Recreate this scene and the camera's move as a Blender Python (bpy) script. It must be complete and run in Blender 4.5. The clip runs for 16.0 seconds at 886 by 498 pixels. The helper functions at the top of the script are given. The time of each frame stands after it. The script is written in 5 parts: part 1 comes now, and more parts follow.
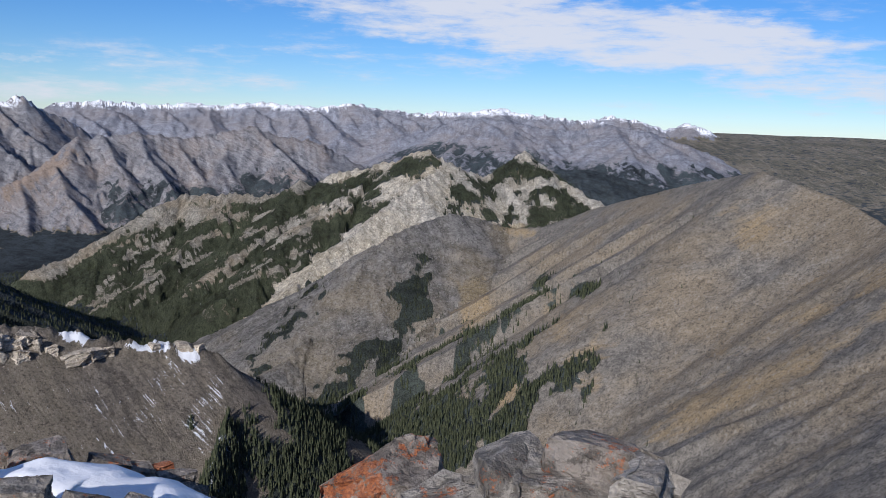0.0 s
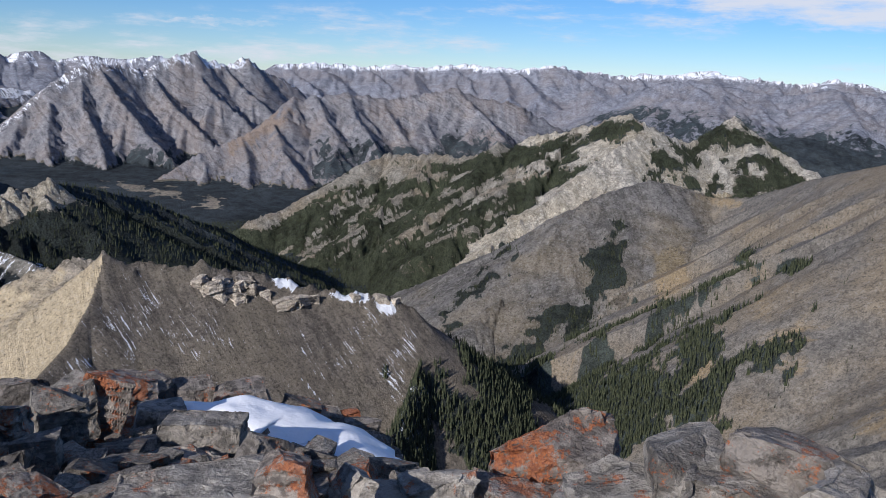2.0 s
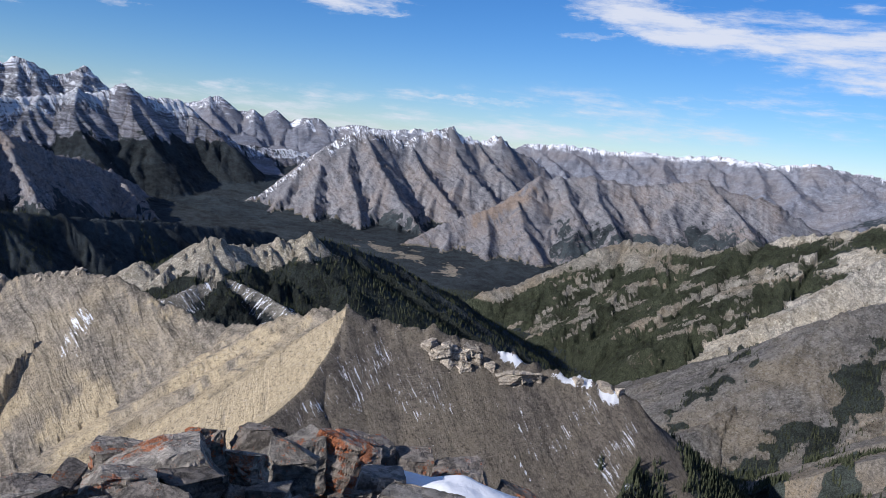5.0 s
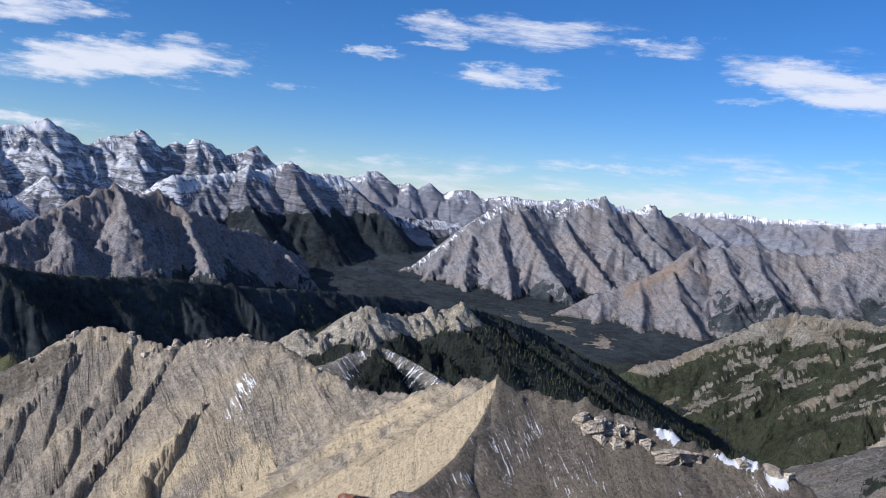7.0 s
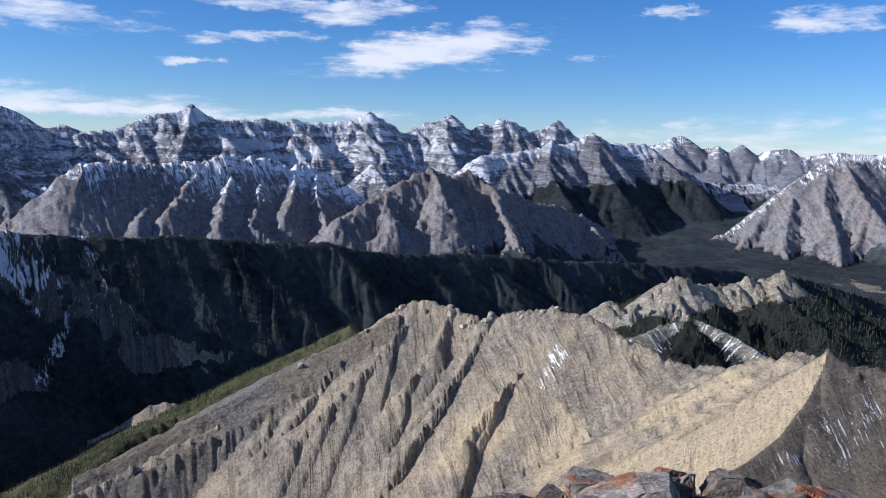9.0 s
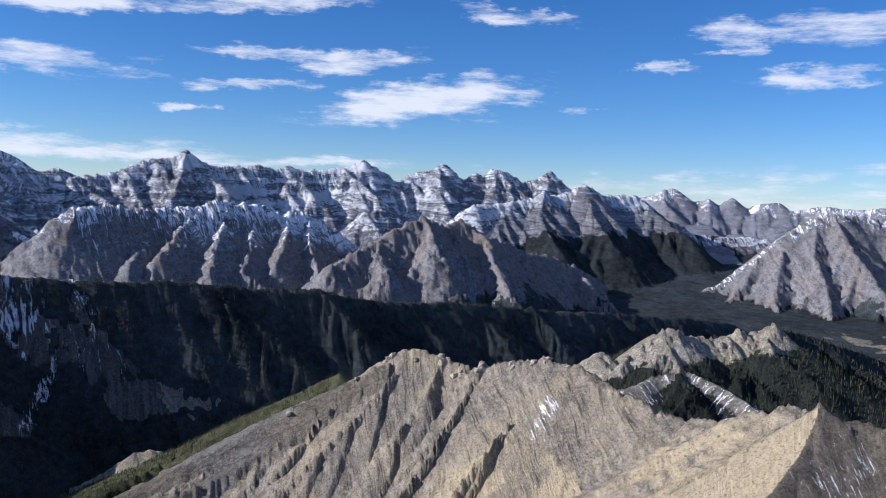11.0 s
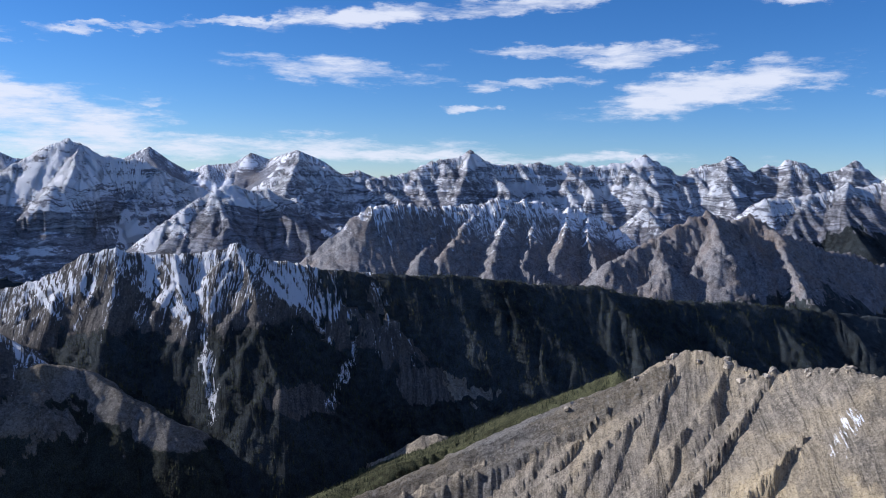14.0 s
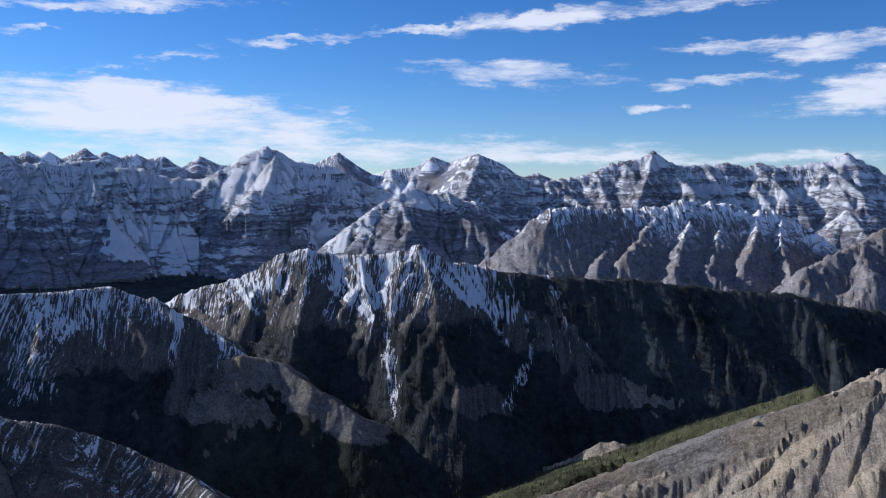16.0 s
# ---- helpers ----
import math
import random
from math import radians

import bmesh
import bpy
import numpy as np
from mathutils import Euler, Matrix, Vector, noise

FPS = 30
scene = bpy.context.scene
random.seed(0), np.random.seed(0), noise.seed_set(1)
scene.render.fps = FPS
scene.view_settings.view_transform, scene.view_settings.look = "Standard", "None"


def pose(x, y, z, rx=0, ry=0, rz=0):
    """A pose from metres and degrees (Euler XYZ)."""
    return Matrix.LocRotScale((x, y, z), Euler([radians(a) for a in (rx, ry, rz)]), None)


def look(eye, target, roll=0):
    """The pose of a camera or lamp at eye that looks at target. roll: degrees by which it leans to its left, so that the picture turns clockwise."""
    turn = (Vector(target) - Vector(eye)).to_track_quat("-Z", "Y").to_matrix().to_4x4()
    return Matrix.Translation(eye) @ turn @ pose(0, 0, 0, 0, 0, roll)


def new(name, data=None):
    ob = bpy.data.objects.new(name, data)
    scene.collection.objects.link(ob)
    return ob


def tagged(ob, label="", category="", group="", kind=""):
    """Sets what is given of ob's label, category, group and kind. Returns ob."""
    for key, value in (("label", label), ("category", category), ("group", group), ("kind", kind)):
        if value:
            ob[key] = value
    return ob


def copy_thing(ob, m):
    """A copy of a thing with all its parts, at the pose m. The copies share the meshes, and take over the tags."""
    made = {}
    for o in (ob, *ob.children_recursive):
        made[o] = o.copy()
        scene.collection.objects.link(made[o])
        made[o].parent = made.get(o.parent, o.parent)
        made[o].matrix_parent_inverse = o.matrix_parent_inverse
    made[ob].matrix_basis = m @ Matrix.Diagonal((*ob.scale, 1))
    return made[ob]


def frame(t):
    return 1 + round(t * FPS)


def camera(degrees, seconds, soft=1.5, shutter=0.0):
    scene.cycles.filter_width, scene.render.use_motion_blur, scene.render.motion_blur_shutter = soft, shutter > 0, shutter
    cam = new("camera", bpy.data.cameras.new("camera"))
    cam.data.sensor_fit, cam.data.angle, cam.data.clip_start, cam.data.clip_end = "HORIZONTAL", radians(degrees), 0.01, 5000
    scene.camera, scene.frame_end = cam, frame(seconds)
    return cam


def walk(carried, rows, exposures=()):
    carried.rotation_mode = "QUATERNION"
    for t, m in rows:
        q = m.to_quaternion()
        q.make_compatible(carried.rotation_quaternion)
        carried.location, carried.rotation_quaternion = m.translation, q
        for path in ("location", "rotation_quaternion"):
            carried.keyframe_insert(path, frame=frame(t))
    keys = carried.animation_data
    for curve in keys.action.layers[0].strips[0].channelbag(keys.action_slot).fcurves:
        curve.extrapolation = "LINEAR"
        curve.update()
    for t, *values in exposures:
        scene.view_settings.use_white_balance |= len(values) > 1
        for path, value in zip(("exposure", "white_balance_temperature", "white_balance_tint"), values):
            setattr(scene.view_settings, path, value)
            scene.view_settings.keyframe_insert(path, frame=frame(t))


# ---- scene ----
cam = camera(55.89, 16.0, soft=0.25)
PATH = [
    (0.0, pose(0.084, -0.060, 1.634, 81.33, -2.20, 0.34)),
    (0.5, pose(0.081, -0.038, 1.618, 78.84, -2.62, 3.65)),
    (1.0, pose(0.008, -0.031, 1.587, 76.44, -2.99, 7.97)),
    (1.5, pose(0.000, 0.000, 1.600, 77.04, -2.56, 11.15)),
    (2.0, pose(0.125, 0.074, 1.618, 78.27, -2.49, 13.85)),
    (2.5, pose(0.127, 0.133, 1.649, 79.57, -2.72, 12.46)),
    (3.0, pose(0.042, 0.111, 1.657, 81.02, -3.50, 9.09)),
    (3.5, pose(0.003, 0.105, 1.676, 81.69, -4.24, 12.37)),
    (4.0, pose(0.018, 0.127, 1.676, 82.29, -5.63, 21.01)),
    (4.2, pose(0.029, 0.144, 1.684, 82.17, -6.07, 23.99)),
    (6.3, pose(0.029, 0.144, 1.684, 84.46, -5.20, 36.89)),
    (6.5, pose(0.029, 0.144, 1.684, 85.03, -5.32, 38.53)),
    (7.0, pose(0.029, 0.144, 1.684, 86.20, -5.49, 40.94)),
    (7.5, pose(0.029, 0.144, 1.684, 86.07, -4.68, 44.74)),
    (8.0, pose(0.029, 0.144, 1.684, 85.43, -2.63, 52.03)),
    (8.5, pose(0.029, 0.144, 1.684, 83.89, -1.34, 59.24)),
    (9.0, pose(0.029, 0.144, 1.684, 83.06, -1.35, 61.45)),
    (11.3, pose(0.029, 0.144, 1.684, 86.85, -2.19, 61.20)),
    (11.5, pose(0.029, 0.144, 1.684, 86.71, -2.10, 62.36)),
    (12.0, pose(0.029, 0.144, 1.684, 86.35, -1.74, 66.11)),
    (12.5, pose(0.029, 0.144, 1.684, 86.26, -2.00, 68.41)),
    (13.0, pose(0.029, 0.144, 1.684, 85.81, -1.60, 72.44)),
    (13.5, pose(0.029, 0.144, 1.684, 85.62, -1.19, 76.10)),
    (14.0, pose(0.029, 0.144, 1.684, 85.60, -1.15, 79.89)),
    (14.5, pose(0.029, 0.144, 1.684, 85.23, -1.18, 83.74)),
    (15.0, pose(0.029, 0.144, 1.684, 84.89, -1.12, 86.08)),
    (15.5, pose(0.029, 0.144, 1.684, 84.94, -0.74, 88.85)),
    (16.0, pose(0.029, 0.144, 1.684, 85.58, -0.73, 92.08)),
]
walk(cam, PATH, exposures=[(0.0, -0.06, 6050, 13), (4.2, 0.0, 6050, 13), (6.3, 0.1, 6000, 13), (9.0, 0.22, 5950, 14), (16.0, 0.13, 5900, 14)])

# ---------------------------------------------------------------- world and sun
SKY_STRENGTH, CLOUD_WHITE = 0.1, (7.6, 7.7, 8.0, 1.0)
SUN_AZ, SUN_EL = 159.0, 24.8        # degrees, azimuth to the left of +y


def way_to(az, el):
    a, e = radians(az), radians(el)
    return Vector((-math.sin(a) * math.cos(e), math.cos(a) * math.cos(e), math.sin(e)))


world = bpy.data.worlds.new("sky")
scene.world = world
world.use_nodes = True
wt = world.node_tree
wt.nodes.clear()
sky = wt.nodes.new("ShaderNodeTexSky")
sky.sky_type, sky.sun_disc = "NISHITA", False
sky.sun_elevation, sky.sun_rotation = radians(SUN_EL), radians(-SUN_AZ)
sky.altitude, sky.air_density, sky.dust_density, sky.ozone_density = 2500, 1.1, 0.0, 6.0


def wmath(op, *values):
    n = wt.nodes.new("ShaderNodeMath")
    n.operation = op
    for socket, v in zip(n.inputs, values):
        if hasattr(v, "is_output"):
            wt.links.new(v, socket)
        else:
            socket.default_value = v
    return n.outputs[0]


def smooth(v, a, b):
    n = wt.nodes.new("ShaderNodeMapRange")
    n.interpolation_type = "SMOOTHSTEP"
    n.inputs[1].default_value, n.inputs[2].default_value = a, b
    wt.links.new(v, n.inputs[0])
    return n.outputs[0]


def wnoise(vec, scale, detail, rough):
    n = wt.nodes.new("ShaderNodeTexNoise")
    n.inputs["Scale"].default_value, n.inputs["Detail"].default_value, n.inputs["Roughness"].default_value = scale, detail, rough
    wt.links.new(vec, n.inputs["Vector"])
    return n.outputs["Fac"]


# clouds: bearings in tens of degrees
heaven = wt.nodes.new("ShaderNodeTexCoord").outputs["Generated"]
split = wt.nodes.new("ShaderNodeSeparateXYZ")
wt.links.new(heaven, split.inputs[0])
bearing = wmath("MULTIPLY", wmath("ARCTAN2", split.outputs[0], split.outputs[1]), 18 / math.pi)
height = wmath("MULTIPLY", wmath("ARCSINE", split.outputs[2]), 18 / math.pi)
chart = wt.nodes.new("ShaderNodeCombineXYZ")
wt.links.new(bearing, chart.inputs[0])
wt.links.new(height, chart.inputs[1])
shred = wt.nodes.new("ShaderNodeMapping")
shred.inputs["Scale"].default_value = (1.4, 3.2, 1)
wt.links.new(chart.outputs[0], shred.inputs["Vector"])
drift = wt.nodes.new("ShaderNodeTexNoise")
drift.inputs["Scale"].default_value, drift.inputs["Detail"].default_value, drift.inputs["Roughness"].default_value = 2.2, 6, 0.65
wt.links.new(shred.outputs[0], drift.inputs["Vector"])
blown = wt.nodes.new("ShaderNodeVectorMath")
blown.operation = "MULTIPLY_ADD"
blown.inputs[1].default_value = (0.9, 0.22, 0)
wt.links.new(drift.outputs["Color"], blown.inputs[0])
pull = wt.nodes.new("ShaderNodeVectorMath")
pull.operation = "SUBTRACT"
pull.inputs[1].default_value = (0.45, 0.11, 0)
wt.links.new(chart.outputs[0], pull.inputs[0])
wt.links.new(pull.outputs[0], blown.inputs[2])
streak = wt.nodes.new("ShaderNodeMapping")
streak.inputs["Scale"].default_value, streak.inputs["Rotation"].default_value = (0.7, 3.6, 1), (0, 0, radians(5))
wt.links.new(chart.outputs[0], streak.inputs["Vector"])
wisps = wnoise(streak.outputs[0], 1.3, 7, 0.62)
curls = wnoise(streak.outputs[0], 4.5, 5, 0.65)
mass = None


def cloud(az, el, across, up, lean, thick):
    """One cloud of the sky: bearings and half sizes in degrees, lean in degrees, and its thickness."""
    global mass
    m = wt.nodes.new("ShaderNodeMapping")
    m.vector_type = "TEXTURE"
    m.inputs["Location"].default_value = (-az / 10, el / 10, 0)
    m.inputs["Rotation"].default_value = (0, 0, radians(lean))
    m.inputs["Scale"].default_value = (across / 10, up / 10, 1)
    wt.links.new(blown.outputs[0], m.inputs["Vector"])
    n = wt.nodes.new("ShaderNodeVectorMath")
    n.operation = "LENGTH"
    wt.links.new(m.outputs[0], n.inputs[0])
    v = wmath("MULTIPLY", smooth(n.outputs["Value"], 1.5, 0.3), thick)
    mass = v if mass is None else wmath("MAXIMUM", mass, v)


cloud(36.5, 0.92, 100.78, 1.94, 5.4, 0.5)
cloud(102.9, 2.08, 31.01, 1.01, 1.1, 0.75)
cloud(-4.2, 7.1, 21.71, 2.4, -6.8, 1)
cloud(8.6, 7.87, 10.08, 0.85, -5.6, 0.9)
cloud(-5.7, 6.17, 18.6, 2.33, -6.6, 1.15)
cloud(-19.4, 4.47, 16.28, 3.49, -5.5, 0.62)
cloud(-13, 6.14, 15.5, 2.33, -7.3, 1.1)
cloud(27.9, 2.74, 4.65, 0.35, 2.2, 0.9)
cloud(-16.9, 1.4, 12.79, 0.47, -0.1, 0.35)
cloud(61.9, 6.52, 8.53, 1.4, 8, 1.15)
cloud(66.6, 8.61, 4.65, 0.78, 4.6, 0.85)
cloud(60.7, 7.76, 4.65, 0.54, 8.1, 0.75)
cloud(37.1, 8.28, 3.88, 0.85, 4.5, 0.85)
cloud(35.7, 11.15, 6.98, 1.32, -1.1, 0.75)
cloud(26.7, 10.7, 2.71, 0.78, -2.5, 0.75)
cloud(17.6, 8.92, 6.59, 1.4, -8.2, 1)
cloud(46.9, 8.92, 1.55, 0.47, 6, 0.7)
cloud(42.4, 9.91, 2.33, 0.31, 5.1, 0.7)
cloud(22.1, 7.59, 2.71, 0.31, 3.1, 0.6)
cloud(52, 6.2, 1.55, 0.62, -3.5, 0.6)
cloud(54, 7.97, 1.55, 0.31, 7.1, 0.6)
cloud(42, 1.17, 12.4, 1.01, 1.4, 0.55)
cloud(77.3, 11.73, 13.95, 0.7, 5.4, 0.9)
cloud(56.6, 12.13, 6.2, 0.7, -4.8, 0.85)
cloud(87.6, 7.58, 8.14, 1.01, -3.5, 0.8)
cloud(71.2, 8.97, 8.91, 0.58, -0.9, 0.85)
cloud(74.5, 6.78, 5.43, 0.43, 2.4, 0.75)
cloud(78.3, 5.1, 2.33, 0.39, 2.7, 0.75)
cloud(88.3, 1.65, 16.28, 0.62, 0.6, 0.6)
cloud(46.3, 8.91, 1.94, 0.54, -1.6, 0.7)
cloud(42.6, 11.18, 2.71, 1.16, -3.4, 0.7)
cloud(110.8, 4.17, 12.79, 2.17, -3.9, 1.15)
cloud(113.5, 5.99, 5.81, 0.54, 3, 0.8)
cloud(99.9, 5.14, 3.49, 0.54, -1.6, 0.75)
cloud(112.8, 7.42, 6.59, 0.47, 11.4, 0.7)
cloud(97.7, 9.85, 7.75, 0.39, 7.2, 0.8)
cloud(81.1, 11.34, 8.53, 0.62, 3.2, 0.85)
cloud(113.4, 10.96, 11.63, 0.47, 3.5, 0.8)
cloud(118.5, 8.95, 2.33, 0.31, 5, 0.7)
cloud(87.6, 1.85, 27.13, 0.54, 0.5, 0.8)
cloud(100.1, 3.64, 2.71, 0.39, -1.8, 0.6)

# thin high cloud added over the rest of the sky, out of view, away from the bearings above, as fill light
rest = wmath("MULTIPLY", smooth(wnoise(streak.outputs[0], 0.5, 3, 0.5), 0.4, 0.65), smooth(height, 2.0, 3.2))
mass = wmath("MAXIMUM", mass, wmath("MULTIPLY", rest, 0.85))
body = wmath("ADD", mass, wmath("ADD", wmath("MULTIPLY_ADD", wisps, 3.0, -1.55), wmath("MULTIPLY_ADD", curls, 1.5, -0.75)))
veil = wmath("MULTIPLY", smooth(body, 0.2, 1.2), smooth(mass, 0.02, 0.5))
tint = wt.nodes.new("ShaderNodeMix")
tint.data_type = "RGBA"
wt.links.new(wmath("MULTIPLY", veil, 0.9), tint.inputs[0])
clear = wt.nodes.new("ShaderNodeHueSaturation")
clear.inputs["Saturation"].default_value, clear.inputs["Hue"].default_value = 1.15, 0.505
wt.links.new(sky.outputs[0], clear.inputs["Color"])
wt.links.new(clear.outputs[0], tint.inputs[6])
tint.inputs[7].default_value = CLOUD_WHITE
bg = wt.nodes.new("ShaderNodeBackground")
bg.inputs["Strength"].default_value = SKY_STRENGTH
out = wt.nodes.new("ShaderNodeOutputWorld")
wt.links.new(tint.outputs[2], bg.inputs["Color"])
wt.links.new(bg.outputs[0], out.inputs["Surface"])

sun = new("sun", bpy.data.lights.new("sun", "SUN"))
sun.data.energy, sun.data.angle, sun.data.color = 5.0, radians(0.53), (1.0, 0.94, 0.86)
sun.matrix_world = look(way_to(SUN_AZ, SUN_EL) * 100, (0, 0, 0))


# ---------------------------------------------------------------- noise
def hashed(i, j, seed):
    h = (i.astype(np.int64) * 374761393 + j.astype(np.int64) * 668265263 + seed * 1442695041) & 0xFFFFFFFF
    h = ((h ^ (h >> 13)) * 1274126177) & 0xFFFFFFFF
    return ((h ^ (h >> 16)) & 0xFFFF) / 65535.0


def value_noise(x, y, seed=0):
    i, j = np.floor(x), np.floor(y)
    u, v = x - i, y - j
    u, v = u * u * u * (u * (u * 6 - 15) + 10), v * v * v * (v * (v * 6 - 15) + 10)
    a, b = hashed(i, j, seed), hashed(i + 1, j, seed)
    c, d = hashed(i, j + 1, seed), hashed(i + 1, j + 1, seed)
    return a + (b - a) * u + (c - a) * v + (a - b - c + d) * u * v


def fbm(x, y, octaves, seed=0, gain=0.5, ridged=False):
    total, amp, norm = 0.0, 1.0, 0.0
    for k in range(octaves):
        n = value_noise(x, y, seed + 17 * k)
        total = total + amp * (1 - np.abs(2 * n - 1) if ridged else n)
        norm += amp
        amp *= gain
        x, y = 2.03 * x * 0.8 + 2.03 * y * 0.6 + 11.3, 2.03 * y * 0.8 - 2.03 * x * 0.6 + 4.7
    return total / norm


def step01(x, a, b):
    t = np.clip((x - a) / (b - a), 0, 1)
    return t * t * (3 - 2 * t)


# ---------------------------------------------------------------- materials
def node(nt, kind, **values):
    n = nt.nodes.new(kind)
    for key, value in values.items():
        n.inputs[key.replace("_", " ")].default_value = value
    return n


def material(name):
    m = bpy.data.materials.new(name)
    m.use_nodes = True
    nt = m.node_tree
    return m, nt, nt.nodes["Principled BSDF"]


def mixed(nt, fac, a, b, blend="MIX"):
    n = nt.nodes.new("ShaderNodeMix")
    n.data_type, n.blend_type = "RGBA", blend
    for socket, v in ((n.inputs[0], fac), (n.inputs[6], a), (n.inputs[7], b)):
        if hasattr(v, "is_output"):
            nt.links.new(v, socket)
        else:
            socket.default_value = v if isinstance(v, (int, float)) else (*v, 1) if len(v) == 3 else v
    return n.outputs[2]


def math_node(nt, op, a, b=0.0, c=0.0, clamp=False):
    n = nt.nodes.new("ShaderNodeMath")
    n.operation, n.use_clamp = op, clamp
    for socket, v in zip(n.inputs, (a, b, c)):
        if hasattr(v, "is_output"):
            nt.links.new(v, socket)
        else:
            socket.default_value = v
    return n.outputs[0]


def noise_node(nt, vec, scale, detail=6.0, rough=0.6):
    n = node(nt, "ShaderNodeTexNoise", Scale=scale, Detail=detail, Roughness=rough)
    if vec is not None:
        nt.links.new(vec, n.inputs["Vector"])
    return n.outputs["Fac"]


def ramp01(nt, v, a, b):
    n = nt.nodes.new("ShaderNodeMapRange")
    n.interpolation_type = "SMOOTHSTEP"
    n.inputs[1].default_value, n.inputs[2].default_value = a, b
    nt.links.new(v, n.inputs[0])
    return n.outputs[0]


def terrain_material(name, rock, dark, tan, forest=(0.042, 0.050, 0.044), grain=1.0, bands=0.0, bump=1.0, streaks=0.5, furrow=1.0, dip=0.0, snow_col=(0.86, 0.88, 0.92)):
    """Rock with two scales of mottling, scree tint, strata, woods and snow by the mesh's cover attribute. grain: metres."""
    m, nt, bsdf = material(name)
    geo = nt.nodes.new("ShaderNodeNewGeometry").outputs["Position"]
    cover = nt.nodes.new("ShaderNodeAttribute")
    cover.attribute_name = "cover"
    sep = nt.nodes.new("ShaderNodeSeparateColor")
    nt.links.new(cover.outputs["Color"], sep.inputs[0])
    big = noise_node(nt, geo, 0.012 / grain, 5)
    mid = noise_node(nt, geo, 0.09 / grain, 6, 0.65)
    fine = noise_node(nt, geo, 0.7 / grain, 5, 0.7)
    run = nt.nodes.new("ShaderNodeAttribute")
    run.attribute_name = "run"
    fall = nt.nodes.new("ShaderNodeMapping")
    fall.inputs["Scale"].default_value = (0.11 / grain, 0.012 / grain, 1)
    nt.links.new(run.outputs["Vector"], fall.inputs["Vector"])
    trail = noise_node(nt, fall.outputs[0], 1.0, 6, 0.65)
    thin = nt.nodes.new("ShaderNodeMapping")
    thin.inputs["Scale"].default_value = (0.36 / grain, 0.06 / grain, 1)
    nt.links.new(run.outputs["Vector"], thin.inputs["Vector"])
    thread = noise_node(nt, thin.outputs[0], 1.0, 5, 0.6)
    mixv = math_node(nt, "ADD", math_node(nt, "MULTIPLY", mid, 1 - streaks), math_node(nt, "MULTIPLY", trail, streaks))
    col = mixed(nt, ramp01(nt, mixv, 0.42, 0.58), dark, rock)
    col = mixed(nt, math_node(nt, "MULTIPLY", ramp01(nt, big, 0.4, 0.65), 0.5), col, tan)
    line = None
    if bands:
        sepz = nt.nodes.new("ShaderNodeSeparateXYZ")
        nt.links.new(geo, sepz.inputs[0])
        warp = math_node(nt, "MULTIPLY_ADD", big, 60.0 * grain, sepz.outputs[2])
        warp = math_node(nt, "MULTIPLY_ADD", sepz.outputs[0], dip, warp)
        line = noise_node(nt, None, 0.09 / grain * 1.6, 3, 0.6)
        comb = nt.nodes.new("ShaderNodeCombineXYZ")
        nt.links.new(warp, comb.inputs[2])
        nt.links.new(comb.outputs[0], line.node.inputs["Vector"])
        col = mixed(nt, math_node(nt, "MULTIPLY", ramp01(nt, line, 0.42, 0.6), bands), col, tuple(min(1, c * 1.6) for c in rock))
        col = mixed(nt, math_node(nt, "MULTIPLY", ramp01(nt, line, 0.5, 0.35), bands), col, tuple(c * 0.5 for c in dark))
    tanfac = math_node(nt, "ADD", sep.outputs[2], math_node(nt, "MULTIPLY_ADD", trail, 1.6, -0.8))
    col = mixed(nt, ramp01(nt, tanfac, 0.3, 0.75), col, tan)
    speck = math_node(nt, "MULTIPLY_ADD", math_node(nt, "ADD", fine, math_node(nt, "MULTIPLY", thread, streaks)), 2.6 / (1 + 0.7 * streaks), 1.0 - 1.3 * (1 + streaks) / (1 + 0.7 * streaks))
    speck = math_node(nt, "MAXIMUM", speck, 0.3)
    col = mixed(nt, 1.0, col, speck, "MULTIPLY")
    dots = noise_node(nt, geo, 0.33 / grain, 4, 0.75)
    col = mixed(nt, math_node(nt, "MULTIPLY", ramp01(nt, dots, 0.54, 0.62), 0.65), col, tuple(c * 0.45 for c in dark))
    col = mixed(nt, math_node(nt, "MULTIPLY", ramp01(nt, dots, 0.45, 0.37), 0.6), col, tuple(min(1, c * 1.5) for c in rock))
    # woods
    wood = math_node(nt, "ADD", sep.outputs[0], math_node(nt, "MULTIPLY_ADD", mid, 0.9, -0.45))
    wood = math_node(nt, "ADD", wood, math_node(nt, "MULTIPLY_ADD", fine, 0.5, -0.25))
    wood = ramp01(nt, wood, 0.44, 0.54)
    leaf = mixed(nt, ramp01(nt, fine, 0.35, 0.65), tuple(c * 0.55 for c in forest), tuple(c * 1.5 for c in forest))
    leaf = mixed(nt, 1.0, leaf, math_node(nt, "MAXIMUM", math_node(nt, "MULTIPLY_ADD", math_node(nt, "ADD", mid, big), 2.4, -1.4), 0.35), "MULTIPLY")
    col = mixed(nt, wood, col, leaf)
    # snow
    white = math_node(nt, "ADD", sep.outputs[1], math_node(nt, "ADD", math_node(nt, "MULTIPLY_ADD", mixv, 0.7, -0.35), math_node(nt, "MULTIPLY_ADD", thread, 1.6, -0.8)))
    white = math_node(nt, "ADD", white, math_node(nt, "MULTIPLY_ADD", fine, 0.9, -0.45))
    if line is not None:
        white = math_node(nt, "ADD", white, math_node(nt, "MULTIPLY_ADD", line, 2.4 * bands, -1.2 * bands))
    white = ramp01(nt, white, 0.46, 0.54)
    col = mixed(nt, white, col, snow_col)
